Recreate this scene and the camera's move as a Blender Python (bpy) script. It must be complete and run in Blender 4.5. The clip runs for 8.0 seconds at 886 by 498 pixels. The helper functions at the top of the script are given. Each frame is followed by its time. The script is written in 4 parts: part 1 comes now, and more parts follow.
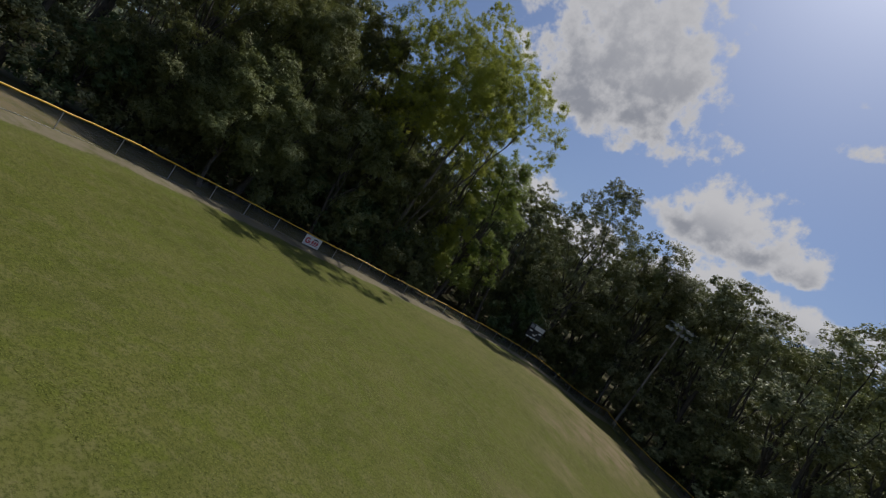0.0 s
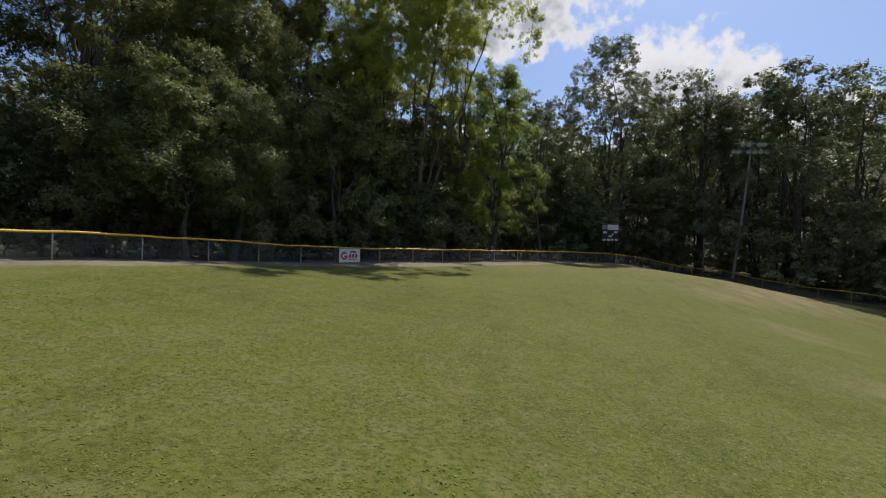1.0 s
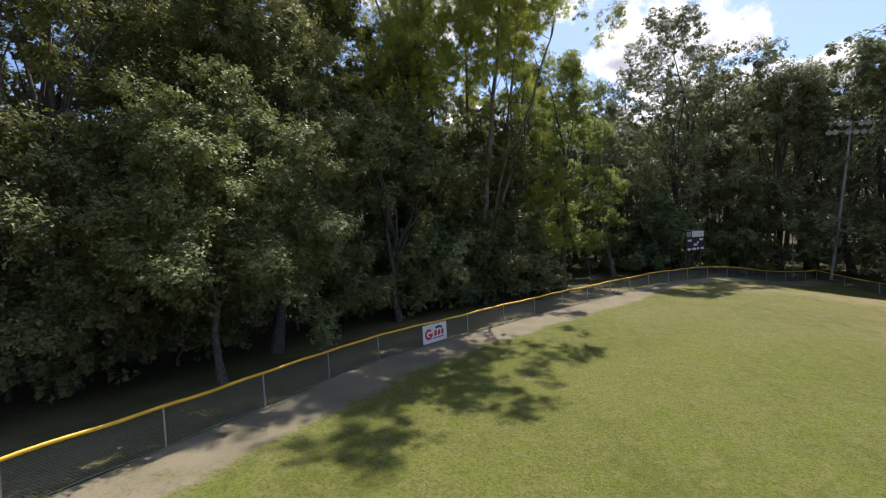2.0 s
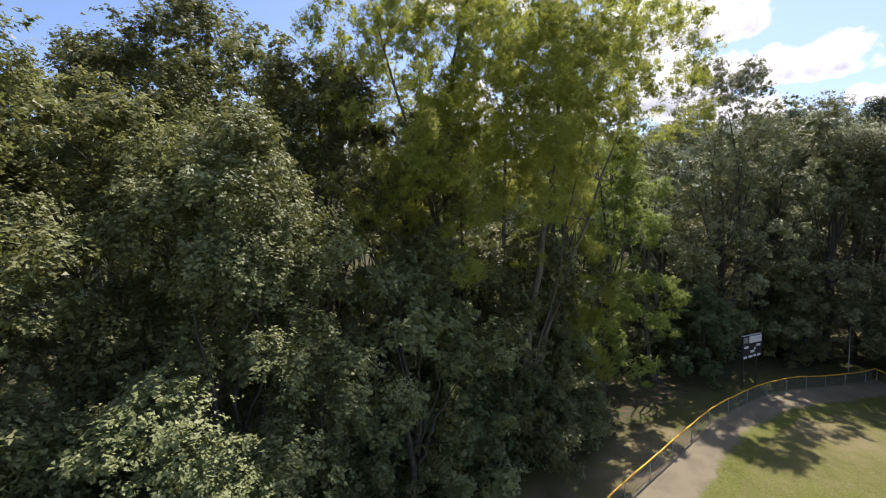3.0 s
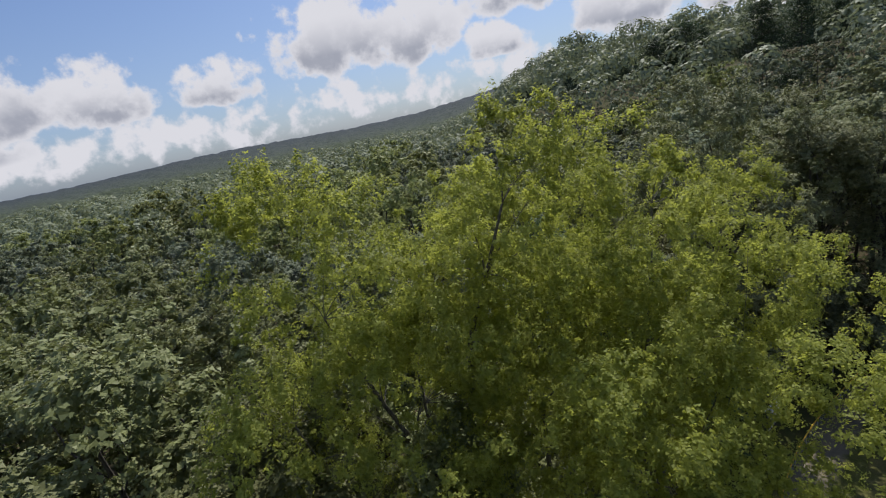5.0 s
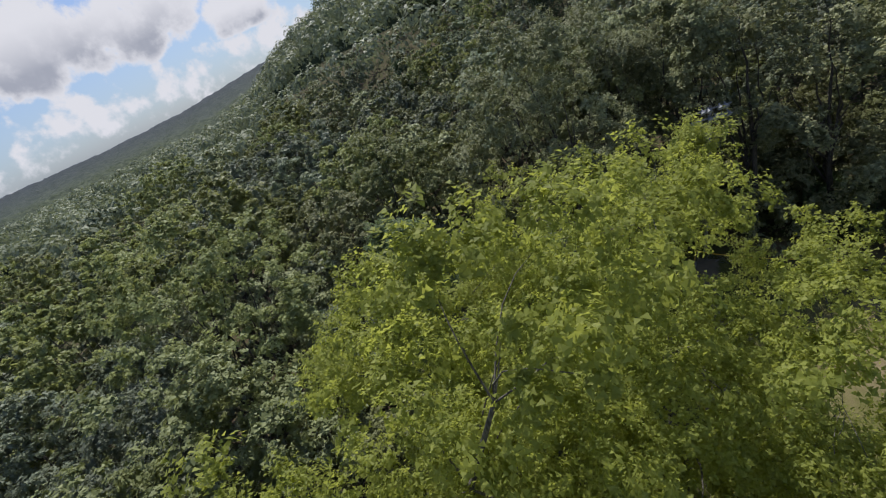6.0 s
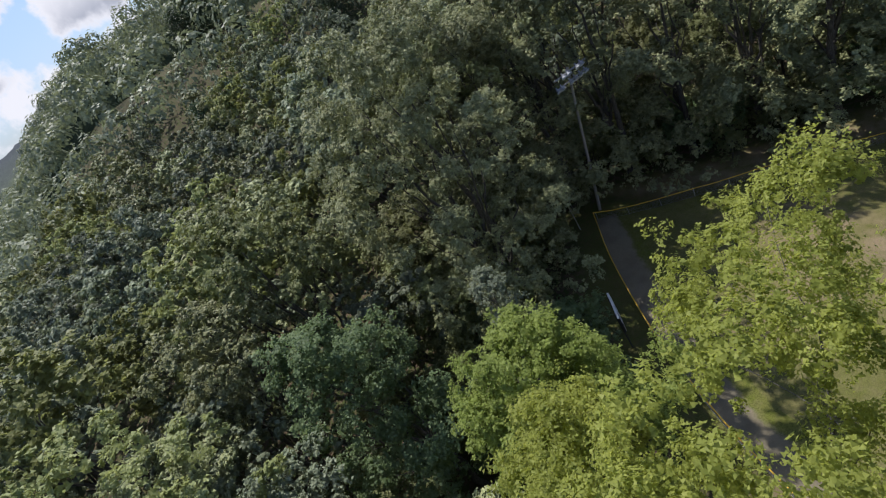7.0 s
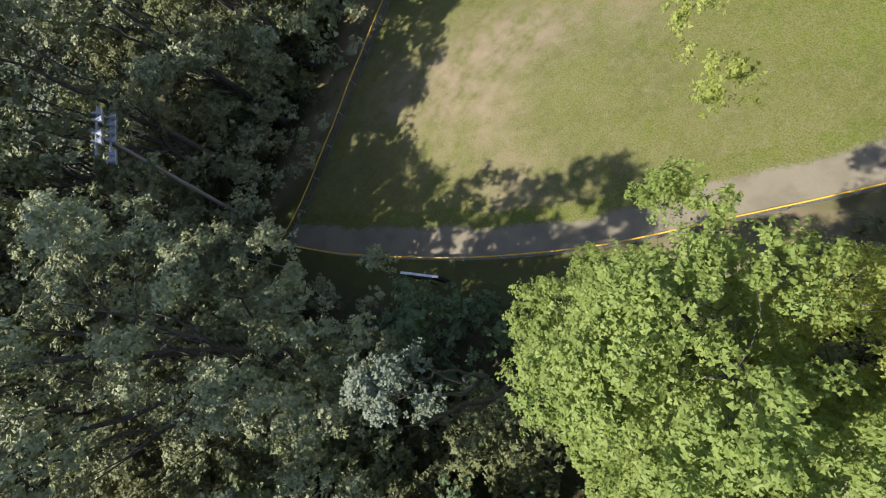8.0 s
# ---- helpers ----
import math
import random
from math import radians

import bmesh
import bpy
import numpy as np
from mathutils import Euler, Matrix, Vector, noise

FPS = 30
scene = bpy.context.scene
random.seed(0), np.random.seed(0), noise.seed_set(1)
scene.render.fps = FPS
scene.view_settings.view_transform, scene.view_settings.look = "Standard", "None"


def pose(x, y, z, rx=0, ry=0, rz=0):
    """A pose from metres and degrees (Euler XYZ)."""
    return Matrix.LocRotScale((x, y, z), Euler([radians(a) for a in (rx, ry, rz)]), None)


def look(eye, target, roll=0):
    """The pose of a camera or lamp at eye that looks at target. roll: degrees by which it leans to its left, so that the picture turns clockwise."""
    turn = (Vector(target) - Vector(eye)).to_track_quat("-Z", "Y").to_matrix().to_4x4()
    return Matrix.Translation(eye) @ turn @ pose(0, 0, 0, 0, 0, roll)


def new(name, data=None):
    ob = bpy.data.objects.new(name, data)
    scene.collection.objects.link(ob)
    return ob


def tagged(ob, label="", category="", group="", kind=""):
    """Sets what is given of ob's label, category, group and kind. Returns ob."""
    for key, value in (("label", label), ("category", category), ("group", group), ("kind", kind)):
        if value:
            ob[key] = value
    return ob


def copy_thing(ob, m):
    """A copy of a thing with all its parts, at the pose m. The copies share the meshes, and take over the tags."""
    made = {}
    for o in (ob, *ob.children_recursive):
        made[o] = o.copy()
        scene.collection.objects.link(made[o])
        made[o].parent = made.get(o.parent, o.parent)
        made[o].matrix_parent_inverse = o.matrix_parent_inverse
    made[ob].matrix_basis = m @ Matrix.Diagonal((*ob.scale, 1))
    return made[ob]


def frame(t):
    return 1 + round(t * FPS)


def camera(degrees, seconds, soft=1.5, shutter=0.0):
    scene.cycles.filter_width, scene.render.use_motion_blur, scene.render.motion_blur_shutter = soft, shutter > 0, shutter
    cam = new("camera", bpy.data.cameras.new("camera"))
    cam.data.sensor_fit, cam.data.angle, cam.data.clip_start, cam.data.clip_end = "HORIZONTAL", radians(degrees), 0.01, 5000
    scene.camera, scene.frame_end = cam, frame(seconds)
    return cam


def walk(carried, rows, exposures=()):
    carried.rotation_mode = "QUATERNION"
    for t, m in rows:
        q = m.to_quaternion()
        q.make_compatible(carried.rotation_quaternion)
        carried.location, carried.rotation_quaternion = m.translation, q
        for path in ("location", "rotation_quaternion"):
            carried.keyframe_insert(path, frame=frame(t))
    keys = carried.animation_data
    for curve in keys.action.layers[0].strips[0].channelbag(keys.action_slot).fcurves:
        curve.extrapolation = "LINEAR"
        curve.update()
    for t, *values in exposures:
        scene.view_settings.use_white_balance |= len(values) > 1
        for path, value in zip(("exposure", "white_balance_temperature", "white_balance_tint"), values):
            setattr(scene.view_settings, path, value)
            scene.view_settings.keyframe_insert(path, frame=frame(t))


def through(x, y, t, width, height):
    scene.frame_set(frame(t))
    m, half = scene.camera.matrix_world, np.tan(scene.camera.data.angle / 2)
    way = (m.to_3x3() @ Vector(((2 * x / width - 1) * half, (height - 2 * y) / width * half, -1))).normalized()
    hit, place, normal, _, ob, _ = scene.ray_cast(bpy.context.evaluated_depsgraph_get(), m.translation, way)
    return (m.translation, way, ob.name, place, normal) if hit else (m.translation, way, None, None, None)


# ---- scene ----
cam = camera(86.0, 8.0, soft=1.15, shutter=0.0)
PATH = [
    (0, (10.49, 6.49, 5.60), (8.142, 16.210, 5.829), 31.83),
    (0.5, (8.13, 11.17, 1.81), (5.838, 20.907, 2.018), 14.75),
    (1, (3.85, 14.81, 1.45), (1.654, 24.568, 1.404), 1.30),
    (1.2, (2.18, 15.95, 1.36), (-0.075, 25.693, 1.201), -0.30),
    (2.3, (-6.10, 25.35, 9.30), (-8.276, 35.107, 8.896), -3.22),
    (2.5, (-6.87, 26.91, 11.54), (-8.997, 36.667, 11.039), -2.59),
    (3, (-8.61, 31.06, 17.64), (-10.600, 40.822, 16.837), -1.22),
    (3.5, (-10.31, 34.94, 23.30), (-12.195, 44.691, 22.151), -0.13),
    (4, (-12.15, 37.59, 29.71), (-13.827, 47.297, 28.002), -1.80),
    (4.5, (-13.31, 41.80, 32.97), (-14.544, 51.502, 30.888), -5.51),
    (4.7, (-13.63, 42.84, 34.05), (-14.629, 52.526, 31.759), -7.82),
    (5.8, (-13.51, 51.73, 36.66), (-11.326, 60.632, 32.658), -22.65),
    (6, (-13.22, 53.83, 37.32), (-10.586, 62.455, 33.003), -25.55),
    (6.5, (-11.84, 58.83, 38.53), (-8.427, 66.869, 33.651), -30.34),
    (7, (-9.19, 63.65, 38.45), (-4.825, 70.641, 32.792), -39.03),
    (7.5, (-5.20, 69.85, 37.39), (-0.229, 74.425, 30.013), -52.07),
    (8, (-2.24, 74.33, 34.12), (1.990, 75.753, 25.169), -64.70),
]
EXPOSURES = [(0, -0.55, 6500, 10), (0.5, -0.2, 6500, 10), (1.0, 0.15, 6500, 11), (2.5, 0.85, 6550, 16), (3.0, 0.85, 6550, 18), (3.5, 0.65, 6500, 16), (4.0, 0.15, 6450, 13),
             (4.5, -0.05, 6400, 12), (6.5, 0.08, 6250, 12), (7.0, 0.3, 6200, 13), (7.5, 0.65, 6150, 15), (8.0, 1.0, 6150, 14)]
walk(cam, [(t, look(eye, target, roll)) for t, eye, target, roll in PATH], exposures=EXPOSURES)

# ---- light ----
SUN_AZ, SUN_EL = 15.0, 55.0      # degrees, azimuth from +y towards +x
world = bpy.data.worlds.new("sky")
scene.world = world
world.use_nodes = True


class Nodes:
    """A short way to write node trees."""

    def __init__(self, tree):
        self.tree = tree

    def add(self, kind, **values):
        node = self.tree.nodes.new(kind)
        for key, value in values.items():
            if key.startswith("in_"):
                self.put(node.inputs[key[3:].replace("_", " ")], value)
            elif key.startswith("at_"):
                self.put(node.inputs[int(key[3:])], value)
            elif key == "operation":
                node.operation = value
            elif key == "attribute_name":
                node.attribute_name = value
        return node

    def put(self, socket, value):
        if isinstance(value, bpy.types.NodeSocket):
            self.tree.links.new(value, socket)
        else:
            socket.default_value = value

    def math(self, op, a, b=0.0, c=0.0, clamp=False):
        node = self.add("ShaderNodeMath", operation=op)
        node.use_clamp = clamp
        self.put(node.inputs[0], a)
        self.put(node.inputs[1], b)
        self.put(node.inputs[2], c)
        return node.outputs[0]

    def mix(self, fac, a, b, blend="MIX"):
        node = self.add("ShaderNodeMix")
        node.data_type, node.blend_type = "RGBA", blend
        self.put(node.inputs[0], fac)
        self.put(node.inputs[6], a)
        self.put(node.inputs[7], b)
        return node.outputs[2]

    def ramp(self, fac, lo, hi):
        node = self.add("ShaderNodeMapRange")
        node.interpolation_type, node.clamp = "SMOOTHSTEP", True
        self.put(node.inputs[0], fac)
        node.inputs[1].default_value, node.inputs[2].default_value = lo, hi
        return node.outputs[0]

    def noise(self, vector, scale, detail=4.0, rough=0.55, out=0):
        node = self.add("ShaderNodeTexNoise")
        if vector is not None:
            self.put(node.inputs["Vector"], vector)
        node.inputs["Scale"].default_value = scale
        node.inputs["Detail"].default_value = detail
        node.inputs["Roughness"].default_value = rough
        return node.outputs[out]


def build_sky():
    n = Nodes(world.node_tree)
    world.node_tree.nodes.clear()
    sky = n.add("ShaderNodeTexSky")
    sky.sky_type, sky.sun_disc, sky.sun_elevation, sky.sun_rotation = "NISHITA", False, radians(SUN_EL), radians(SUN_AZ)
    sky.altitude, sky.air_density, sky.dust_density, sky.ozone_density = 100.0, 1.0, 1.6, 1.3
    where = n.add("ShaderNodeTexCoord").outputs["Generated"]
    split = n.add("ShaderNodeSeparateXYZ", at_0=where)
    az = n.math("MULTIPLY", n.math("ARCTAN2", split.outputs[0], split.outputs[1]), 180 / math.pi)
    el = n.math("MULTIPLY", n.math("ARCSINE", split.outputs[2]), 180 / math.pi)
    # cumulus heaps: azimuth, elevation of the flat base's middle, half width, height above the base
    heaps = [
        (-6, 25.5, 14, 16, 0.0, 0.75), (12.5, 17.4, 8.0, 6.8), (20, 17.0, 3.6, 3.6), (20, 29, 3.2, 2.6, 0.75), (17.5, 33, 2.0, 1.6, 0.9), (24, 12.0, 7, 3.4),
        (-40.5, 7.0, 4.8, 7.4), (-33.5, 6.4, 6.0, 5.2), (-46, 4.0, 7, 3.4), (-22, 6.4, 4.6, 4.0), (-48, 7.4, 3.0, 2.0), (-60, 6.5, 6, 5),
        (-10, 8.6, 8.0, 7.2), (-1, 7.8, 6.0, 7.0), (8.2, 5.8, 4.0, 3.0), (13, 10.5, 7, 6.0), (22, 6.0, 6.8, 5.8), (31, 5.2, 3.4, 2.6), (29.5, 9.0, 2.4, 1.4), (39, 7.0, 5, 3),
    ]
    wobble = n.noise(where, 9.0, 6.0, 0.6)
    lumps = n.noise(where, 24.0, 4.0, 0.55)
    rough = n.math("ADD", n.math("MULTIPLY", n.math("SUBTRACT", wobble, 0.5), 2.6), n.math("MULTIPLY", n.math("SUBTRACT", lumps, 0.5), 2.2))
    total, shade = None, None
    for a, e, ra, re, *thin in heaps:
        da = n.math("DIVIDE", n.math("SUBTRACT", az, a), ra)
        up = n.math("DIVIDE", n.math("SUBTRACT", el, e), re)
        down = n.math("MULTIPLY", up, -3.2)
        de = n.math("MAXIMUM", up, down)
        d = n.math("SUBTRACT", 1.0, n.math("ADD", n.math("MULTIPLY", da, da), n.math("MULTIPLY", de, de)))
        fade = 1.9
        if thin:
            d = n.math("SUBTRACT", d, thin[0])
            fade = thin[1] if len(thin) > 1 else fade
        total = d if total is None else n.math("MAXIMUM", total, d)
        s = n.math("MULTIPLY", n.math("ADD", d, 0.35, clamp=True), n.math("SUBTRACT", 1.0, n.math("MULTIPLY", up, fade), clamp=True))
        shade = s if shade is None else n.math("MAXIMUM", shade, s)
    # a thin low bank of cloud near the horizon, and scattered cloud where no heap stands
    bank = n.math("SUBTRACT", 0.55, n.math("MULTIPLY", n.math("ABSOLUTE", n.math("SUBTRACT", el, 3.5)), 0.22))
    total = n.math("MAXIMUM", total, bank)
    loose = n.math("SUBTRACT", n.math("MULTIPLY", n.noise(where, 3.2, 3.0, 0.5), 3.2), 1.75)
    far = n.math("MULTIPLY", n.ramp(n.math("ABSOLUTE", az), 62.0, 85.0), 1.6)
    total = n.math("MAXIMUM", total, n.math("SUBTRACT", n.math("ADD", loose, far), 1.6))
    body = n.math("ADD", total, rough)
    mask = n.ramp(body, 0.02, 0.55)
    grey = n.math("MULTIPLY", n.math("POWER", shade, 1.4), n.math("MULTIPLY", n.ramp(body, 0.2, 1.2), n.math("ADD", 0.55, n.math("MULTIPLY", n.ramp(lumps, 0.25, 0.65), 0.45))))
    bright = n.mix(n.math("MULTIPLY", grey, 0.95), CLOUD_LIT, CLOUD_DARK)
    lit = n.mix(1.0, sky.outputs[0], (SKY_GAIN * 0.86, SKY_GAIN, SKY_GAIN * 1.24, 1), "MULTIPLY")
    haze = n.mix(n.math("MULTIPLY", n.math("SUBTRACT", 1.0, n.ramp(el, 0.0, 22.0)), 0.30), lit, (0.42, 0.52, 0.68, 1))
    out = n.add("ShaderNodeBackground", in_Strength=1.0)
    n.put(out.inputs["Color"], n.mix(mask, haze, bright))
    end = n.add("ShaderNodeOutputWorld")
    n.tree.links.new(out.outputs[0], end.inputs[0])


SKY_GAIN = 0.085
CLOUD_LIT, CLOUD_DARK = (0.73, 0.73, 0.76, 1), (0.35, 0.37, 0.43, 1)
build_sky()
sun = new("sun", bpy.data.lights.new("sun", "SUN"))
sun.data.energy, sun.data.angle, sun.data.color = 4.4, radians(0.55), (1.0, 0.95, 0.86)
sun_dir = Vector((math.sin(radians(SUN_AZ)) * math.cos(radians(SUN_EL)), math.cos(radians(SUN_AZ)) * math.cos(radians(SUN_EL)), math.sin(radians(SUN_EL))))
sun.rotation_euler = sun_dir.to_track_quat("Z", "Y").to_euler()

# ---- the plan: fence line and lie of the land ----
FENCE_LEFT = [(-13.6, -2.0), (-15.0, 10.0), (-16.2, 20.0), (-16.6, 28.0), (-15.4, 33.0), (-14.2, 38.0), (-13.0, 43.6), (-10.8, 48.3), (-8.3, 52.6), (-4.4, 58.8), (0.4, 65.6),
              (4.6, 71.4), (8.6, 75.9), (12.4, 79.6), (17.2, 83.6), (22.2, 87.4), (28.0, 91.2)]
FENCE_RIGHT = [(28.0, 91.2), (29.0, 88.4), (32.1, 82.4), (35.0, 76.6), (37.4, 71.6), (40.7, 64.8), (45.4, 54.0), (51.0, 41.0)]
MOUND = (39.0, 47.0)
HOME = (48.5, 40.0)


def dense(line, step):
    """Points along a smooth line through the given ones, a step apart."""
    p = np.array(line, float)
    ext = np.vstack([2 * p[0] - p[1], p, 2 * p[-1] - p[-2]])
    fine = []
    for i in range(len(p) - 1):
        a, b, c, d = ext[i:i + 4]
        for s in np.linspace(0, 1, 24, endpoint=False):
            fine.append(0.5 * (2 * b + (c - a) * s + (2 * a - 5 * b + 4 * c - d) * s**2 + (3 * b - a - 3 * c + d) * s**3))
    fine = np.array(fine + [p[-1]])
    run = np.r_[0, np.cumsum(np.linalg.norm(np.diff(fine, axis=0), axis=1))]
    count = max(2, int(round(run[-1] / step)) + 1)
    want = np.linspace(0, run[-1], count)
    return np.stack([np.interp(want, run, fine[:, 0]), np.interp(want, run, fine[:, 1])], 1)


LINE_LEFT, LINE_RIGHT = dense(FENCE_LEFT, 1.0), dense(FENCE_RIGHT, 1.0)
BORDER = np.vstack([LINE_LEFT, LINE_RIGHT[1:]])


def inside(x, y):
    """Signed distance to the fence, positive on the field's side."""
    x, y = np.asarray(x, float), np.asarray(y, float)
    flat = np.stack([x.ravel(), y.ravel()], 1)
    best = np.full(len(flat), 1e9)
    sign = np.ones(len(flat))
    for i in range(0, len(flat), 20000):
        part_xy = flat[i:i + 20000]
        d = ((part_xy[:, None] - BORDER[None]) ** 2).sum(-1)
        k = d.argmin(1)
        best[i:i + 20000] = np.sqrt(d[np.arange(len(k)), k])
        a, b = BORDER[np.maximum(k - 1, 0)], BORDER[np.minimum(k + 1, len(BORDER) - 1)]
        t, v = b - a, part_xy - BORDER[k]
        sign[i:i + 20000] = np.where(t[:, 0] * v[:, 1] - t[:, 1] * v[:, 0] < 0, 1, -1)
    return (best * sign).reshape(x.shape)


def smooth(a, b, v):
    t = np.clip((np.asarray(v, float) - a) / (b - a), 0, 1)
    return t * t * (3 - 2 * t)


def land(x, y, d=None):
    """Height of the ground: a shallow bowl inside the fence, a wooded hill behind, a far ridge."""
    x, y = np.asarray(x, float), np.asarray(y, float)
    d = inside(x, y) if d is None else d
    away = 0.8 * np.clip(x - np.interp(y, [p[1] for p in FENCE_LEFT], [p[0] for p in FENCE_LEFT]), 0, 45)
    z = -(0.085 * np.minimum(away, 34) + 0.11 * np.clip(away - 15, 0, 14)) * (1 - 0.55 * smooth(46, 80, y)) * (1 - smooth(95, 120, y)) - 1.4 * smooth(4, 30, x) * smooth(60, 90, y) * (1 - smooth(110, 150, y))
    far, az = np.hypot(x, y - 60), np.degrees(np.arctan2(x, y - 60))
    hill = smooth(-3, 14, az) * (1 - smooth(95, 130, az))
    z = z + hill * 33 * smooth(80, 255, far)
    ridge = smooth(1100, 2300, far) * (42 + 11 * np.sin(np.radians(az) * 3.1 + 0.9) + 8 * np.sin(np.radians(az) * 11))
    z = z + ridge + smooth(5, 40, -d) * 0.5 * np.sin(x * 0.13) * np.cos(y * 0.11)
    bank = smooth(3, 9, -d) * (1 - smooth(14, 26, y)) * smooth(-60, -16, -np.abs(x + 24))
    fall = smooth(14, 36, x) * smooth(18, 50, y) * (1 - smooth(78, 98, y))
    rise = 0.5 * (1 - smooth(30, 50, y)) * (1 - smooth(2, 16, d)) * smooth(-30, -8, d)
    corner = 0.5 * smooth(12, 24, x) * smooth(66, 84, y) * (1 - smooth(104, 125, y))
    return z + 1.2 * bank + rise - corner - 1.4 * fall


# ---- materials ----
def material(name):
    m = bpy.data.materials.new(name)
    m.use_nodes = True
    m.node_tree.nodes.clear()
    n = Nodes(m.node_tree)
    n.end = n.add("ShaderNodeOutputMaterial")
    n.surface = n.add("ShaderNodeBsdfPrincipled")
    n.tree.links.new(n.surface.outputs[0], n.end.inputs[0])
    return m, n


def bump(n, height, strength, distance):
    node = n.add("ShaderNodeBump", in_Strength=strength, in_Distance=distance)
    n.put(node.inputs["Height"], height)
    n.put(n.surface.inputs["Normal"], node.outputs[0])


def plain(name, color, rough, metal=0.0, grain=30.0, spread=0.25, relief=0.15, dirt=(0.1, 0.09, 0.07, 1), worn=0.25):
    """Paint, wood or metal with grain and stains."""
    m, n = material(name)
    where = n.add("ShaderNodeTexCoord").outputs["Object"]
    fine, broad = n.noise(where, grain, 5.0), n.noise(where, grain * 0.07, 3.0)
    base = n.mix(n.math("MULTIPLY", fine, spread), color, tuple(v * 0.55 for v in color[:3]) + (1,))
    base = n.mix(n.math("MULTIPLY", n.ramp(broad, 0.5, 0.75), worn), base, dirt)
    n.put(n.surface.inputs["Base Color"], base)
    n.put(n.surface.inputs["Roughness"], n.math("ADD", rough - 0.1, n.math("MULTIPLY", fine, 0.2)))
    n.surface.inputs["Metallic"].default_value = metal
    bump(n, fine, relief, 0.01)
    return m


def leaf_material(name, dark, light, through, share=0.42, gloss=0.14):
    m, n = material(name)
    geo = n.add("ShaderNodeNewGeometry")
    own = n.add("ShaderNodeObjectInfo").outputs["Random"]
    each = geo.outputs["Random Per Island"]
    place = n.noise(geo.outputs["Position"], 0.35, 2.0)
    pick = n.math("ADD", n.math("MULTIPLY", each, 0.55), n.math("MULTIPLY", n.ramp(place, 0.3, 0.7), 0.3))
    pick = n.math("ADD", pick, n.math("MULTIPLY", own, 0.15), clamp=True)
    color = n.mix(pick, dark, light)
    hue = n.add("ShaderNodeHueSaturation", in_Color=color)
    n.put(hue.inputs["Hue"], n.math("ADD", 0.490, n.math("MULTIPLY", own, 0.022)))
    n.put(hue.inputs["Value"], n.math("ADD", 0.72, n.math("MULTIPLY", own, 0.5)))
    n.put(n.surface.inputs["Base Color"], hue.outputs[0])
    n.surface.inputs["Roughness"].default_value = 0.5
    n.surface.inputs["Specular IOR Level"].default_value = gloss
    back = n.add("ShaderNodeBsdfTranslucent")
    n.put(back.inputs["Color"], n.mix(0.75, hue.outputs[0], through))
    both = n.add("ShaderNodeMixShader", at_0=share)
    n.tree.links.new(n.surface.outputs[0], both.inputs[1])
    n.tree.links.new(back.outputs[0], both.inputs[2])
    n.tree.links.new(both.outputs[0], n.end.inputs[0])
    return m


def bark_material(name, dark, light):
    m, n = material(name)
    where = n.add("ShaderNodeTexCoord").outputs["Object"]
    stretch = n.add("ShaderNodeMapping", in_Vector=where)
    stretch.inputs["Scale"].default_value = (5.0, 5.0, 0.9)
    ridges = n.noise(stretch.outputs[0], 3.0, 6.0, 0.65)
    moss = n.noise(where, 0.8, 3.0)
    base = n.mix(n.ramp(ridges, 0.35, 0.65), dark, light)
    base = n.mix(n.math("MULTIPLY", n.ramp(moss, 0.55, 0.75), 0.35), base, (0.07, 0.08, 0.04, 1))
    n.put(n.surface.inputs["Base Color"], base)
    n.surface.inputs["Roughness"].default_value = 0.9
    bump(n, ridges, 0.8, 0.04)
    return m


def grass_color(n, where):
    """Mown grass: dull and fresh patches, mowing streaks, clover tufts and dry tips."""
    fine, mid, broad = n.noise(where, 38.0, 4.0, 0.7), n.noise(where, 1.7, 4.0, 0.6), n.noise(where, 0.16, 3.0, 0.55)
    tuft, clover = n.noise(where, 9.0, 5.0, 0.65), n.noise(where, 0.55, 5.0, 0.7)
    along = n.add("ShaderNodeMapping", in_Vector=where)
    along.inputs["Scale"].default_value = (1.4, 0.12, 1.0)
    along.inputs["Rotation"].default_value = (0, 0, radians(-38))
    streak = n.noise(along.outputs[0], 1.0, 3.0, 0.6)
    grass = n.mix(n.ramp(broad, 0.35, 0.65), GRASS_A, GRASS_B)
    grass = n.mix(n.math("MULTIPLY", n.ramp(streak, 0.42, 0.6), 0.55), grass, GRASS_B)
    grass = n.mix(n.math("MULTIPLY", n.ramp(clover, 0.46, 0.62), 0.7), grass, GRASS_FRESH)
    grass = n.mix(n.math("MULTIPLY", n.ramp(mid, 0.42, 0.7), 0.7), grass, GRASS_DRY)
    grass = n.mix(n.math("MULTIPLY", n.ramp(tuft, 0.44, 0.6), 0.7), grass, GRASS_DARK)
    grass = n.mix(n.math("MULTIPLY", n.ramp(fine, 0.42, 0.6), 0.55), grass, GRASS_TIP)
    return grass, fine, mid, broad, tuft


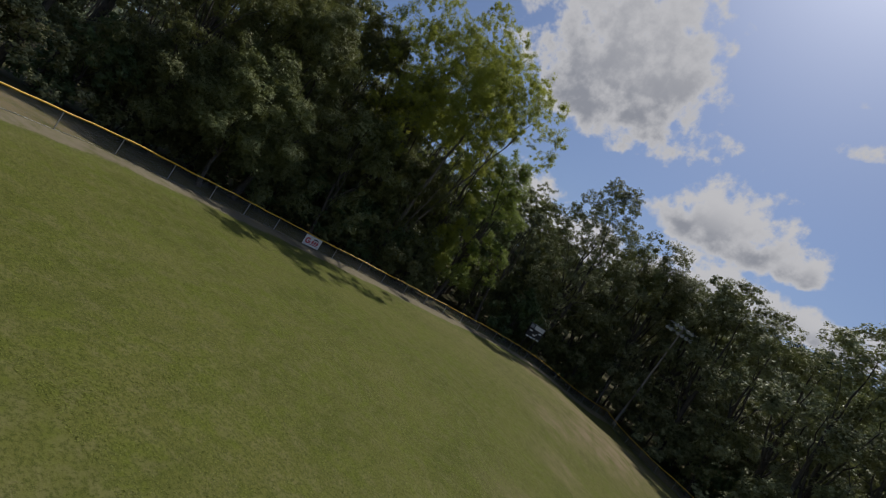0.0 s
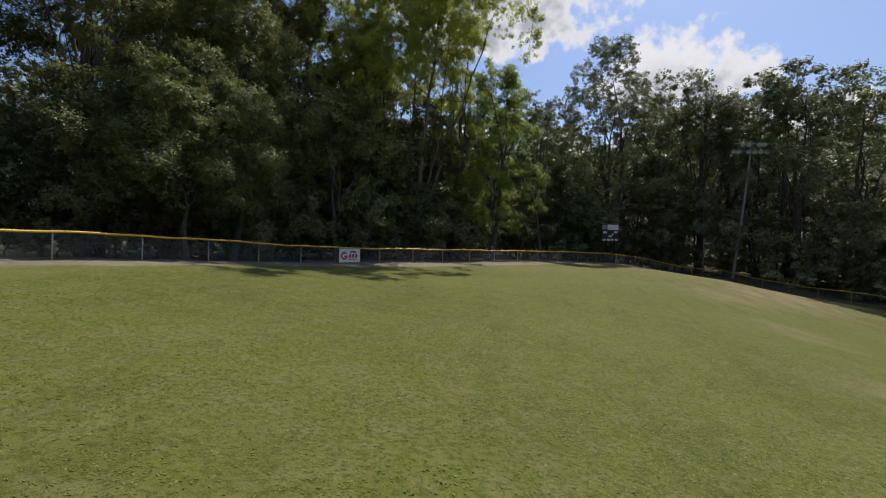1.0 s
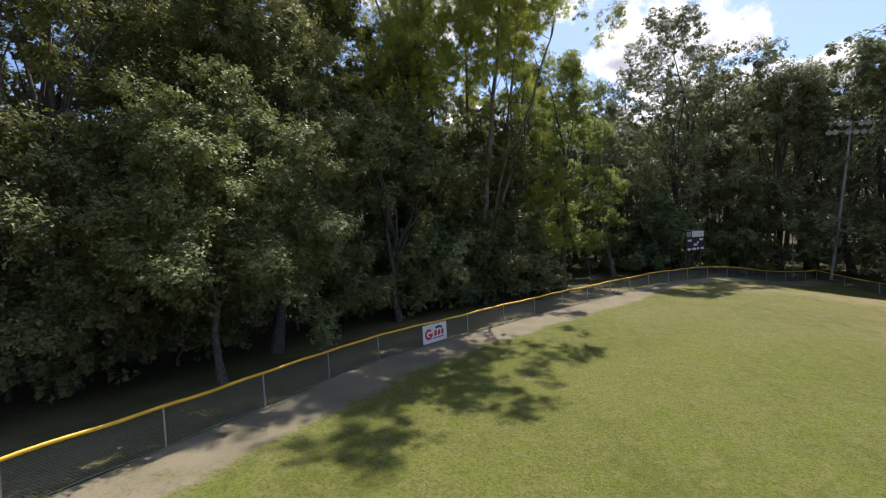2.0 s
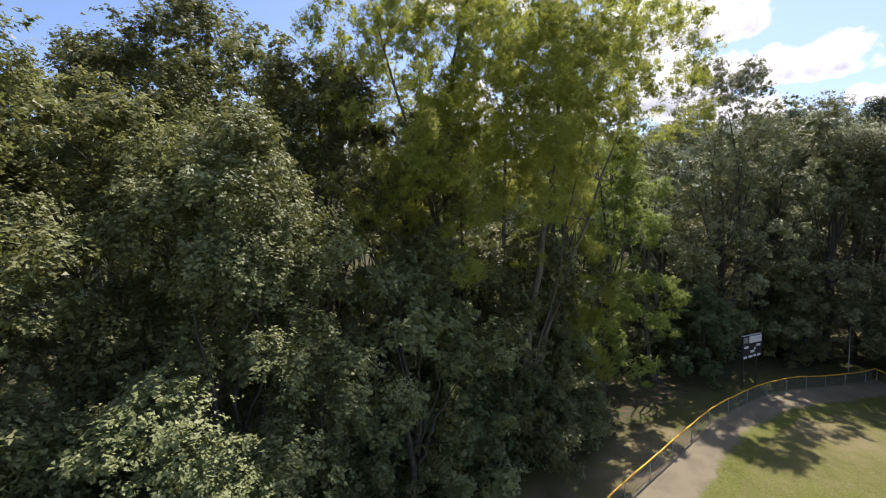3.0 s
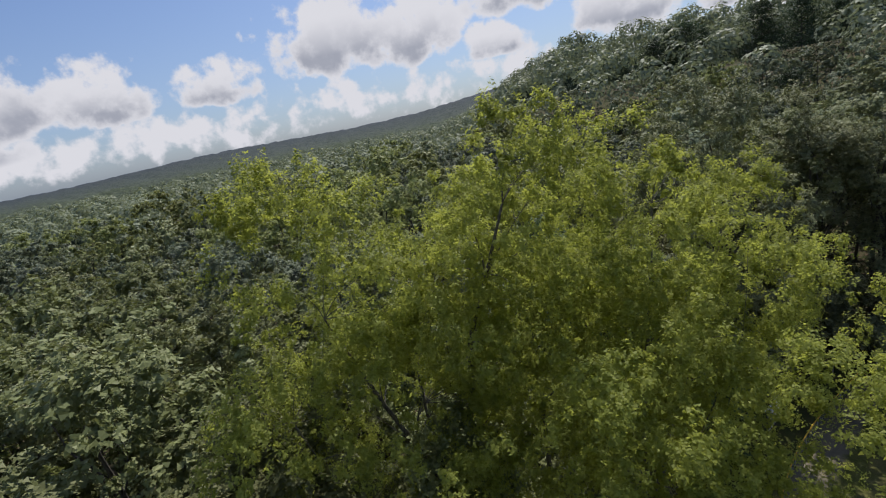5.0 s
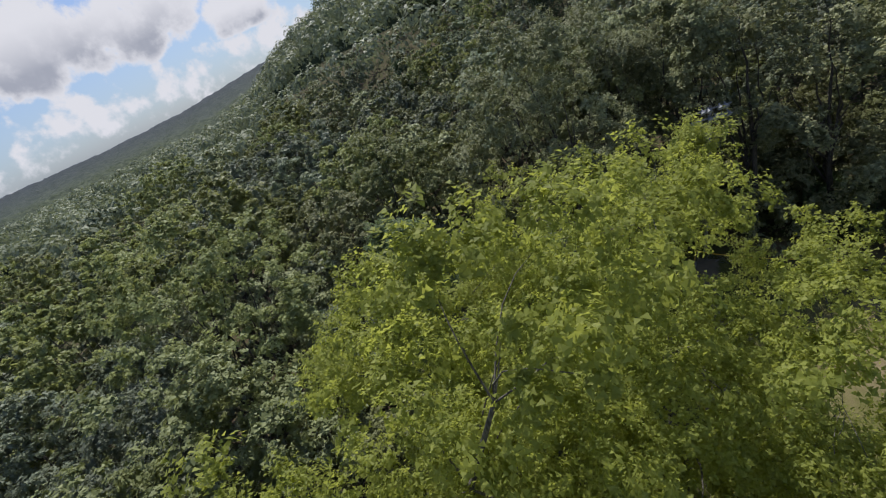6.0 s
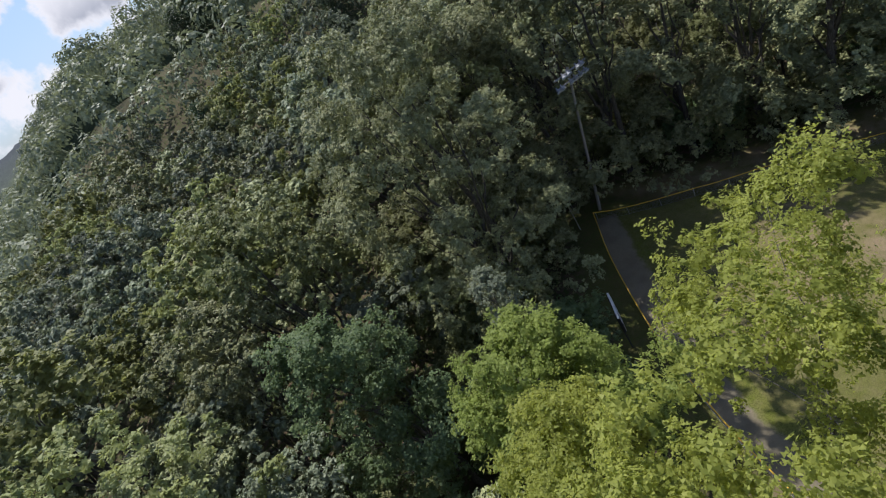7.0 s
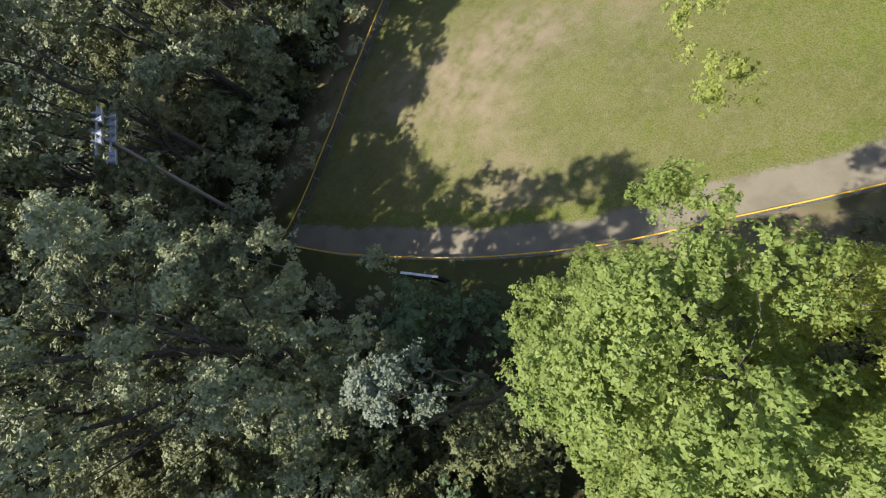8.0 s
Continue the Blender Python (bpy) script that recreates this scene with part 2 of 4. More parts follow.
def ground_material():
    """Mown grass on the field, leaf litter and thin grass under and beyond the trees."""
    m, n = material("ground")
    where = n.add("ShaderNodeNewGeometry").outputs["Position"]
    mask = n.add("ShaderNodeAttribute", attribute_name="field").outputs["Fac"]
    bare = n.add("ShaderNodeAttribute", attribute_name="bare").outputs["Fac"]
    grass, fine, mid, broad, tuft = grass_color(n, where)
    soil = n.mix(n.ramp(tuft, 0.35, 0.65), (0.06, 0.045, 0.03, 1), (0.13, 0.095, 0.065, 1))
    litter = n.mix(n.ramp(mid, 0.4, 0.6), soil, (0.05, 0.065, 0.02, 1))
    worn = n.math("MULTIPLY", n.math("MULTIPLY", bare, 0.75), n.ramp(n.math("ADD", n.math("MULTIPLY", n.noise(where, 0.6, 4.0, 0.6), 1.0), n.math("MULTIPLY", fine, 0.35)), 0.3, 0.95), clamp=True)
    grass = n.mix(worn, grass, (0.29, 0.212, 0.15, 1))
    n.put(n.surface.inputs["Base Color"], n.mix(mask, litter, grass))
    n.surface.inputs["Roughness"].default_value = 0.95
    n.surface.inputs["Specular IOR Level"].default_value = 0.1
    height = n.math("ADD", n.math("MULTIPLY", fine, 0.6), tuft)
    bump(n, height, 0.75, 0.04)
    return m


def earth_material(name, a, b, green):
    """Gravel or clay, with grass creeping in where its edge fades."""
    m, n = material(name)
    where = n.add("ShaderNodeNewGeometry").outputs["Position"]
    edge = n.add("ShaderNodeAttribute", attribute_name="edge").outputs["Fac"]
    grass, grain, mid, wide, tuft = grass_color(n, where)
    fine, broad = n.noise(where, 45.0, 4.0, 0.75), n.noise(where, 0.5, 3.0)
    base = n.mix(n.ramp(fine, 0.3, 0.7), a, b)
    base = n.mix(n.math("MULTIPLY", n.ramp(broad, 0.4, 0.7), 0.4), base, tuple(v * 0.68 for v in a[:3]) + (1,))
    base = n.mix(n.math("MULTIPLY", n.ramp(tuft, 0.55, 0.7), 0.25), base, tuple(v * 0.5 for v in a[:3]) + (1,))
    creep = n.math("ADD", n.math("MULTIPLY", mid, 0.55), n.math("ADD", n.math("MULTIPLY", broad, 0.35), n.math("MULTIPLY", tuft, 0.3)))
    weeds = n.ramp(n.math("SUBTRACT", creep, edge), green, green + 0.3)
    n.put(n.surface.inputs["Base Color"], n.mix(weeds, base, grass))
    n.surface.inputs["Roughness"].default_value = 0.95
    n.surface.inputs["Specular IOR Level"].default_value = 0.15
    bump(n, n.math("ADD", fine, mid), 0.6, 0.02)
    return m


GRASS_A, GRASS_B = (0.074, 0.086, 0.015, 1), (0.130, 0.130, 0.034, 1)
GRASS_FRESH = (0.104, 0.130, 0.014, 1)
GRASS_DRY, GRASS_DARK, GRASS_TIP = (0.165, 0.150, 0.066, 1), (0.040, 0.052, 0.009, 1), (0.145, 0.154, 0.040, 1)
GROUND = ground_material()
GRAVEL = earth_material("gravel", (0.155, 0.133, 0.086, 1), (0.245, 0.213, 0.148, 1), -0.08)
CLAY = earth_material("clay", (0.36, 0.24, 0.18, 1), (0.45, 0.318, 0.248, 1), 0.2)
LEAF_COTTON = leaf_material("cottonwood leaf", (0.150, 0.172, 0.036, 1), (0.37, 0.385, 0.10, 1), (0.54, 0.57, 0.10, 1), 0.52)
LEAF_MAPLE = leaf_material("maple leaf", (0.184, 0.259, 0.059, 1), (0.389, 0.475, 0.130, 1), (0.46, 0.56, 0.12, 1), 0.38)
LEAF_DEEP = leaf_material("deep green leaf", (0.099, 0.149, 0.072, 1), (0.209, 0.275, 0.132, 1), (0.28, 0.38, 0.13, 1), 0.36)
LEAF_OAK = leaf_material("oak leaf", (0.167, 0.185, 0.086, 1), (0.375, 0.384, 0.195, 1), (0.34, 0.37, 0.13, 1), 0.13)
LEAF_MIXED = leaf_material("mixed leaf", (0.125, 0.138, 0.052, 1), (0.242, 0.257, 0.118, 1), (0.38, 0.41, 0.12, 1), 0.19)
# greyer, bluer green: haze over the far crowns put into the leaf colour
LEAF_HILL_HAZED = leaf_material("hill leaf", (0.150, 0.181, 0.112, 1), (0.325, 0.356, 0.225, 1), (0.29, 0.33, 0.16, 1), 0.25)
GRASS_BLADE = leaf_material("grass blade", (0.110, 0.126, 0.022, 1), (0.205, 0.215, 0.052, 1), (0.20, 0.23, 0.03, 1), 0.25, 0.08)
LEAF_YELLOW = leaf_material("yellow-green leaf", (0.172, 0.196, 0.075, 1), (0.356, 0.374, 0.161, 1), (0.42, 0.45, 0.15, 1), 0.38)
LEAF_SILVER = leaf_material("silver leaf", (0.132, 0.159, 0.103, 1), (0.282, 0.308, 0.213, 1), (0.29, 0.33, 0.17, 1), 0.28)
NEEDLE = leaf_material("pine needle", (0.035, 0.055, 0.03, 1), (0.08, 0.11, 0.055, 1), (0.08, 0.12, 0.04, 1), 0.12, 0.1)
BARK = bark_material("grey bark", (0.045, 0.038, 0.03, 1), (0.13, 0.115, 0.095, 1))
BARK_PALE = bark_material("pale bark", (0.065, 0.058, 0.046, 1), (0.19, 0.175, 0.145, 1))
STEEL = plain("galvanised steel", (0.42, 0.43, 0.44, 1), 0.5, 0.7)
WIRE = plain("fence wire", (0.30, 0.31, 0.31, 1), 0.5, 0.6)
YELLOW = plain("yellow plastic", (0.78, 0.47, 0.035, 1), 0.45, 0.0, 12.0, 0.2, 0.05)
WHITE = plain("white paint", (0.78, 0.78, 0.76, 1), 0.5)
RED = plain("red paint", (0.55, 0.04, 0.06, 1), 0.5)
BLACK = plain("black paint", (0.03, 0.03, 0.035, 1), 0.5)
GREY = plain("grey paint", (0.30, 0.31, 0.33, 1), 0.55)
POLE_WOOD = plain("weathered pole wood", (0.34, 0.31, 0.28, 1), 0.85, 0.0, 9.0, 0.5, 0.4)
POST_DARK = plain("dark post", (0.06, 0.052, 0.045, 1), 0.8, 0.0, 9.0, 0.4, 0.3)
LAMP_GLASS = plain("lamp glass", (0.62, 0.65, 0.68, 1), 0.15, 0.0, 20.0, 0.1, 0.02)


# ---- building blocks ----
def mesh_of(name, verts, faces, mat):
    """A mesh from arrays; faces is an (n, 3) or (n, 4) array."""
    verts, faces = np.asarray(verts, np.float32), np.asarray(faces, np.int32)
    me = bpy.data.meshes.new(name)
    me.vertices.add(len(verts))
    me.vertices.foreach_set("co", verts.ravel())
    k = faces.shape[1]
    me.loops.add(faces.size)
    me.loops.foreach_set("vertex_index", faces.ravel())
    me.polygons.add(len(faces))
    me.polygons.foreach_set("loop_start", np.arange(0, faces.size, k, dtype=np.int32))
    me.update(calc_edges=True)
    me.materials.append(mat)
    return me


def child(name, me, parent, label=""):
    ob = new(name, me)
    ob.parent = parent
    return tagged(ob, label=label)


def part(name, bm, mat, parent, label=""):
    """Links a bmesh as one mesh object under a thing or part."""
    me = bpy.data.meshes.new(name)
    bm.to_mesh(me)
    bm.free()
    me.materials.append(mat)
    return child(name, me, parent, label)


def box(bm, center, size, turn=0.0, bevel=0.0):
    made = bmesh.ops.create_cube(bm, size=1.0, matrix=Matrix.Translation(center) @ Matrix.Rotation(turn, 4, "Z") @ Matrix.Diagonal((*size, 1)))
    if bevel:
        edges = list({e for v in made["verts"] for e in v.link_edges})
        bmesh.ops.bevel(bm, geom=edges, offset=bevel, segments=2, affect="EDGES")


def rod(bm, a, b, r1, r2=None, sides=10):
    a, b = Vector(a), Vector(b)
    turn = (b - a).to_track_quat("Z", "Y").to_matrix().to_4x4()
    bmesh.ops.create_cone(bm, cap_ends=True, segments=sides, radius1=r1, radius2=r1 if r2 is None else r2, depth=(b - a).length,
                          matrix=Matrix.Translation((a + b) / 2) @ turn)


def tube(path, radii, sides=7):
    """Verts and quads of a tapered tube along a path."""
    path, radii = np.asarray(path, float), np.asarray(radii, float)
    t = np.gradient(path, axis=0)
    t /= np.linalg.norm(t, axis=1, keepdims=True) + 1e-9
    ref = np.where(np.abs(t[:, 2:3]) > 0.9, [[1.0, 0, 0]], [[0, 0, 1.0]])
    u = np.cross(t, ref)
    u /= np.linalg.norm(u, axis=1, keepdims=True) + 1e-9
    w = np.cross(t, u)
    ang = np.arange(sides) * 2 * np.pi / sides
    ring = path[:, None] + radii[:, None, None] * (np.cos(ang)[None, :, None] * u[:, None] + np.sin(ang)[None, :, None] * w[:, None])
    n = len(path)
    i, j = np.meshgrid(np.arange(n - 1), np.arange(sides), indexing="ij")
    k = (j + 1) % sides
    quads = np.stack([i * sides + j, i * sides + k, (i + 1) * sides + k, (i + 1) * sides + j], -1).reshape(-1, 4)
    return ring.reshape(-1, 3), quads


def joined(pieces):
    verts, faces, at = [], [], 0
    for v, f in pieces:
        verts.append(v)
        faces.append(f + at)
        at += len(v)
    return np.concatenate(verts), np.concatenate(faces)


def unit(v):
    return v / (np.linalg.norm(v, axis=-1, keepdims=True) + 1e-9)


def leaves(rng, centers, outward, size, up=0.5, out=0.9, wide=0.9, fold=0.12, loose=0.5):
    """Verts and quads of one folded blade at each centre."""
    n = len(centers)
    normal = unit(rng.normal(size=(n, 3)) * loose + outward * out + np.array([0, 0, up]))
    along = unit(np.cross(normal, rng.normal(size=(n, 3))))
    side = np.cross(normal, along)
    length = size * rng.uniform(0.65, 1.3, (n, 1))
    v = np.stack([centers - along * length * 0.5, centers + side * length * 0.5 * wide + normal * length * fold,
                  centers + along * length * 0.55 - normal * length * fold, centers - side * length * 0.5 * wide + normal * length * fold], 1)
    return v.reshape(-1, 3), np.arange(n * 4).reshape(-1, 4)


def sprays(rng, centers, outward, size, up=0.5, out=0.9, wide=0.9, loose=0.5):
    """Verts and triangles of one pointed spray at each centre, for crowns further off."""
    n = len(centers)
    normal = unit(rng.normal(size=(n, 3)) * loose + outward * out + np.array([0, 0, up]))
    along = unit(np.cross(normal, rng.normal(size=(n, 3))))
    side = np.cross(normal, along)
    length = size * rng.uniform(0.6, 1.35, (n, 1))
    v = np.stack([centers - along * length * 0.4 - side * length * 0.5 * wide, centers - along * length * 0.4 + side * length * 0.5 * wide,
                  centers + along * length * 0.65], 1)
    return v.reshape(-1, 3), np.arange(n * 3).reshape(-1, 3)


def crown_points(rng, lobes, clumps, per, radius, shell=0.55, tall=1.0, full=4):
    """Each lobe carries uneven boughs, each bough clumps on its skin, each clump its blades."""
    lobes = np.asarray(lobes, float)
    area = (lobes[:, 3] * lobes[:, 4] * lobes[:, 5]) ** 0.67
    boughs = max(len(lobes) * full, clumps // 11)
    pick = rng.choice(len(lobes), boughs, p=area / area.sum())
    way = unit(rng.normal(size=(boughs, 3)))
    way[:, 2] = np.where(way[:, 2] < -0.5, -way[:, 2], way[:, 2])
    reach = shell + (1.04 - shell) * rng.uniform(0, 1, (boughs, 1)) ** 0.6
    heart = lobes[pick, :3] + way * lobes[pick, 3:] * reach
    bulk = lobes[pick, 3:].mean(1) * rng.uniform(0.2, 0.46, boughs)
    own = rng.choice(boughs, clumps, p=bulk**1.6 / (bulk**1.6).sum())
    turn = unit(rng.normal(size=(clumps, 3)) + 0.5 * way[own] + [0, 0, 0.35])
    mids = heart[own] + turn * (bulk[own] * rng.uniform(0.45, 1.08, clumps))[:, None] * [1, 1, tall]
    face = unit(0.4 * way[own] + turn)
    r = radius * rng.uniform(0.45, 1.2, clumps)
    # sprigs within each clump, blades round each sprig
    each = max(1, per // 9)
    mine = np.repeat(np.arange(clumps), each)
    spread = unit(rng.normal(size=(len(mine), 3)) + [0, 0, 0.2]) * rng.uniform(0.05, 1, (len(mine), 1)) ** 0.45
    spread[:, 2] *= 0.75 * tall
    sprig = mids[mine] + spread * r[mine, None]
    lean = unit(0.6 * face[mine] + 0.8 * spread + rng.normal(size=spread.shape) * 0.35)
    which = np.repeat(np.arange(len(mine)), per // each)
    jitter = rng.normal(size=(len(which), 3)) * (0.13 * r[mine][which])[:, None] * [1, 1, tall]
    return mids, sprig[which] + jitter, lean[which]


def limb_path(rng, a, b, sag=0.12, n=6):
    a, b = np.asarray(a, float), np.asarray(b, float)
    s = np.linspace(0, 1, n)[:, None]
    length = np.linalg.norm(b - a)
    bend = rng.normal(size=3) * length * 0.06
    p = a + (b - a) * s + bend * np.sin(s * np.pi)
    p[:, 2] += length * sag * np.sin(s[:, 0] * np.pi)
    return p


def wood(rng, stems, mids, twigs, reach=0.9):
    """The stems, each on its own, and the twigs that carry the clumps."""
    pieces, nodes, fine = [], [], []
    for base, top, r in stems:
        p = limb_path(rng, base, top, 0.0, 12)
        p[1:-1, :2] += rng.normal(size=(10, 2)) * 0.1
        rad = np.linspace(1, 0.1, 12) * r
        rad[0] *= 1.5
        pieces.append(tube(p, rad, 9))
        nodes += [(q, k) for q, k in zip(p[4:], rad[4:])]
    where = np.array([q for q, _ in nodes])
    thick = np.array([k for _, k in nodes])
    load = np.zeros(len(where))
    for m in mids[rng.permutation(len(mids))]:
        d = np.linalg.norm(where - m, axis=1) + np.where(where[:, 2] > m[2] - 0.3, 6.0, 0) + np.where(load > 4, 20.0, 0)
        k = d.argmin()
        if d[k] > 3.2:
            continue
        load[k] += 1
        p = limb_path(rng, where[k], where[k] + (m - where[k]) * reach, 0.06, 5)
        fine.append(tube(p, np.linspace(min(thick[k] * 0.5, 0.015 + 0.012 * d[k]), 0.008, 5), 4))
        if len(fine) >= twigs:
            break
    return pieces, fine


def build_tree(name, seed, lobes, stems, clumps, per, radius, size, leaf, bark, twigs=60, label="", group="", up=0.5, out=0.9, shell=0.55, category="tree", wide=0.8, tall=1.0, close=True, fine_leaf=True, loose=0.5, full=4):
    """One tree: an empty at its foot with a trunk, limbs, twigs and a crown."""
    rng = np.random.default_rng(seed)
    mids, pts, outward = crown_points(rng, lobes, clumps, per, radius, shell, tall, full)
    keep = pts[:, 2] > 0.4
    tree = new(name)
    tree.empty_display_size = 1.0
    pieces, fine = wood(rng, stems, mids, twigs)
    if close:
        for k, piece in enumerate(pieces):
            child("limb" if k else "trunk", mesh_of("limb" if k else "trunk", *piece, bark), tree)
        tagged(child("branchwork", mesh_of("branchwork", *joined(fine), bark), tree), kind="stuff")
    else:
        child("trunk", mesh_of("trunk", *joined(pieces + fine), bark), tree)
    shape = leaves if close and fine_leaf else sprays
    child("crown", mesh_of("crown", *shape(rng, pts[keep], outward[keep], size, up, out, wide, loose=loose), leaf), tree)
    return tagged(tree, label, category, group)


def stand(tree, x, y, turn=0.0, scale=1.0, sink=0.15):
    tree.matrix_basis = Matrix.Translation((x, y, float(land(x, y)) - sink)) @ Matrix.Rotation(radians(turn), 4, "Z") @ Matrix.Diagonal((scale, scale, scale, 1))
    return tree


# ---- ground ----
def grid_axis(lo, hi, step, far, grow):
    core = np.arange(lo, hi + step, step)
    left, right, s = [], [], step
    while core[0] - sum(left) > -far:
        s *= grow
        left.append(s)
    s = step
    while core[-1] + sum(right) < far:
        s *= grow
        right.append(s)
    return np.r_[core[0] - np.cumsum(left)[::-1], core, core[-1] + np.cumsum(right)]


def build_ground():
    xs, ys = grid_axis(-40, 70, 0.9, 4200, 1.16), grid_axis(-10, 120, 0.9, 4200, 1.16)
    gx, gy = np.meshgrid(xs, ys)
    d = inside(gx, gy)
    z = land(gx, gy, d)
    nx, ny = len(xs), len(ys)
    i, j = np.meshgrid(np.arange(ny - 1), np.arange(nx - 1), indexing="ij")
    a = i * nx + j
    faces = np.stack([a, a + 1, a + nx + 1, a + nx], -1).reshape(-1, 4)
    me = mesh_of("ground", np.stack([gx, gy, z], -1).reshape(-1, 3), faces, GROUND)
    field = smooth(-0.5, 0.4, d) + 0.55 * (1 - smooth(2.0, 5.5, -d)) * (d < 0.4)
    spots = [(21.5, 60.2, 3.2), (25.0, 62.6, 3.4), (29.5, 72.4, 4.0), (21.0, 69.6, 4.6), (17.0, 55.0, 3.0), (26.0, 67.5, 4.0), (13.0, 72.5, 3.0), (18.0, 46.0, 2.6), (15.5, 33.0, 2.4)]
    bare = 0.55 * sum(np.exp(-((gx - x) ** 2 + (gy - y) ** 2) / r**2) for x, y, r in spots)
    bare = bare + 0.24 * smooth(48, 62, gy) * smooth(0, 3, d)
    bare = bare + 0.15 * (1 - smooth(0.0, 5.0, d)) * smooth(-1, 0.5, d)
    # dry strip and dirt bank behind the fence
    for x, y, r in ((-3.4, 63.8, 2.4), (-7.4, 57.8, 2.0), (-1.2, 66.6, 2.4), (0.8, 69.0, 2.0), (-23.5, 28.0, 5.0), (-20.5, 25.0, 4.0)):
        spot = np.exp(-((gx - x) ** 2 + (gy - y) ** 2) / r**2)
        field, bare = np.maximum(field, 1.2 * spot), bare + 1.3 * spot
    strip = smooth(0.2, 0.8, -d) * (1 - smooth(5.5, 9.0, -d)) * (1 - smooth(60, 66, gy)) * (gx < 5)
    field, bare = np.maximum(field, 0.85 * strip), bare + 0.6 * strip
    verge = smooth(0.2, 1.0, -d) * (1 - smooth(4.5, 7.0, -d)) * smooth(31, 34, gx) * (gy < 95)
    field, bare = np.maximum(field, verge), np.maximum(bare, 1.2 * verge)
    for key, values in (("field", field), ("bare", bare)):
        me.attributes.new(key, "FLOAT", "POINT").data.foreach_set("value", np.clip(values, 0, 1).astype(np.float32).ravel())
    me.polygons.foreach_set("use_smooth", np.ones(len(me.polygons), bool))
    return tagged(new("ground", me), "mown green outfield grass sloping gently, leaf litter under trees", "ground", kind="structure")


def sheet(name, rows, edge, mat, label, category):
    """A strip of ground laid over the land: rows of points from one side to the other."""
    rows = np.asarray(rows, float)
    n, k = rows.shape[:2]
    edge = np.asarray(edge, float)
    z = land(rows[..., 0], rows[..., 1]) + 0.03 * np.clip(edge + 0.25, -0.2, 1.0)
    i, j = np.meshgrid(np.arange(n - 1), np.arange(k - 1), indexing="ij")
    a = i * k + j
    faces = np.stack([a, a + k, a + k + 1, a + 1], -1).reshape(-1, 4)
    me = mesh_of(name, np.dstack([rows, z]).reshape(-1, 3), faces, mat)
    me.attributes.new("edge", "FLOAT", "POINT").data.foreach_set("value", np.asarray(edge, np.float32).ravel())
    me.polygons.foreach_set("use_smooth", np.ones(len(me.polygons), bool))
    return tagged(new(name, me), label, category, kind="structure")


def build_track():
    """The gravel warning track along the curved fence."""
    line = dense(FENCE_LEFT, 0.6)
    t = np.gradient(line, axis=0)
    t /= np.linalg.norm(t, axis=1, keepdims=True)
    inward = np.stack([t[:, 1], -t[:, 0]], 1)
    run = np.arange(len(line)) * 0.6
    wide = 4.1 + 0.35 * np.sin(run * 0.21) + 0.2 * np.sin(run * 0.9 + 1)
    steps = np.linspace(0, 1, 12)
    rows = line[:, None] + inward[:, None] * (0.05 + wide[:, None, None] * steps[None, :, None])
    edge = np.minimum(0.95, (1 - steps) * 2.2 - 0.3)[None] - 0.32 * (1 - smooth(30, 46, line[:, 1]))[:, None]
    return sheet("warning_track", rows, edge, GRAVEL, "pale grey-brown gravel warning track inside the curved fence", "track")


def build_infield():
    """The skinned clay arc of the infield round its grass, and the mound."""
    mid = np.array(MOUND)
    base = math.atan2(mid[1] - HOME[1], mid[0] - HOME[0])
    toward = np.radians(np.linspace(-54, 27, 50))
    ways = np.stack([np.cos(base + toward), np.sin(base + toward)], 1)
    deg = np.degrees(toward)
    outer = 14.1 - 0.5 * smooth(14, 34, deg) + 0.15 * np.sin(toward * 9)
    inner = 11.0 + 0.9 * smooth(10, 34, deg) + 0.2 * np.sin(toward * 4)
    steps = np.linspace(0, 1, 16)
    reach = inner[:, None] + (outer - inner)[:, None] * steps
    edge = np.repeat(np.clip(np.minimum(6 * steps, 9 * (1 - steps)) - 0.4, -0.5, 1.2)[None], len(ways), 0)
    sheet("infield", mid + ways[:, None] * reach[..., None], edge, CLAY, "raked pinkish clay infield arc with grass inside", "infield")
    round_ways = np.radians(np.linspace(0, 360, 25))
    ring = np.stack([np.cos(round_ways), np.sin(round_ways)], 1)
    reach = np.linspace(0.02, 1.5, 6)
    edge = np.repeat(np.clip(2.4 * (1 - np.linspace(0, 1, 6)) - 0.4, -0.5, 1.2)[None], 25, 0)
    sheet("pitching_mound", np.array([34.0, 52.4]) + ring[:, None] * reach[None, :, None], edge, CLAY, "small round clay pitching mound in the infield grass", "mound")


build_ground()
build_track()
build_infield()


def build_grass():
    """Clover and grass blades standing out of the turf where it is passed low."""
    rng = np.random.default_rng(29)
    n = 150000
    x, y = rng.uniform(-12, 21, n), 15 + 27 * rng.uniform(0, 1, n) ** 1.3
    thick = np.sin(x * 1.3 + np.sin(y * 0.7) * 2) * np.cos(y * 1.1 + np.sin(x * 0.5) * 2)
    keep = rng.uniform(-1, 1, n) < thick + 0.35
    x, y = x[keep], y[keep]
    mids = np.column_stack([x, y, land(x, y) + rng.uniform(0.003, 0.009, len(x))])
    ob = new("grass", mesh_of("grass", *sprays(rng, mids, np.zeros((len(x), 3)), 0.05, 1.8, 0.0, 0.6, 0.35), GRASS_BLADE))
    tagged(ob, "clumps of clover and short grass in the outfield turf", "grass", kind="stuff")


build_grass()


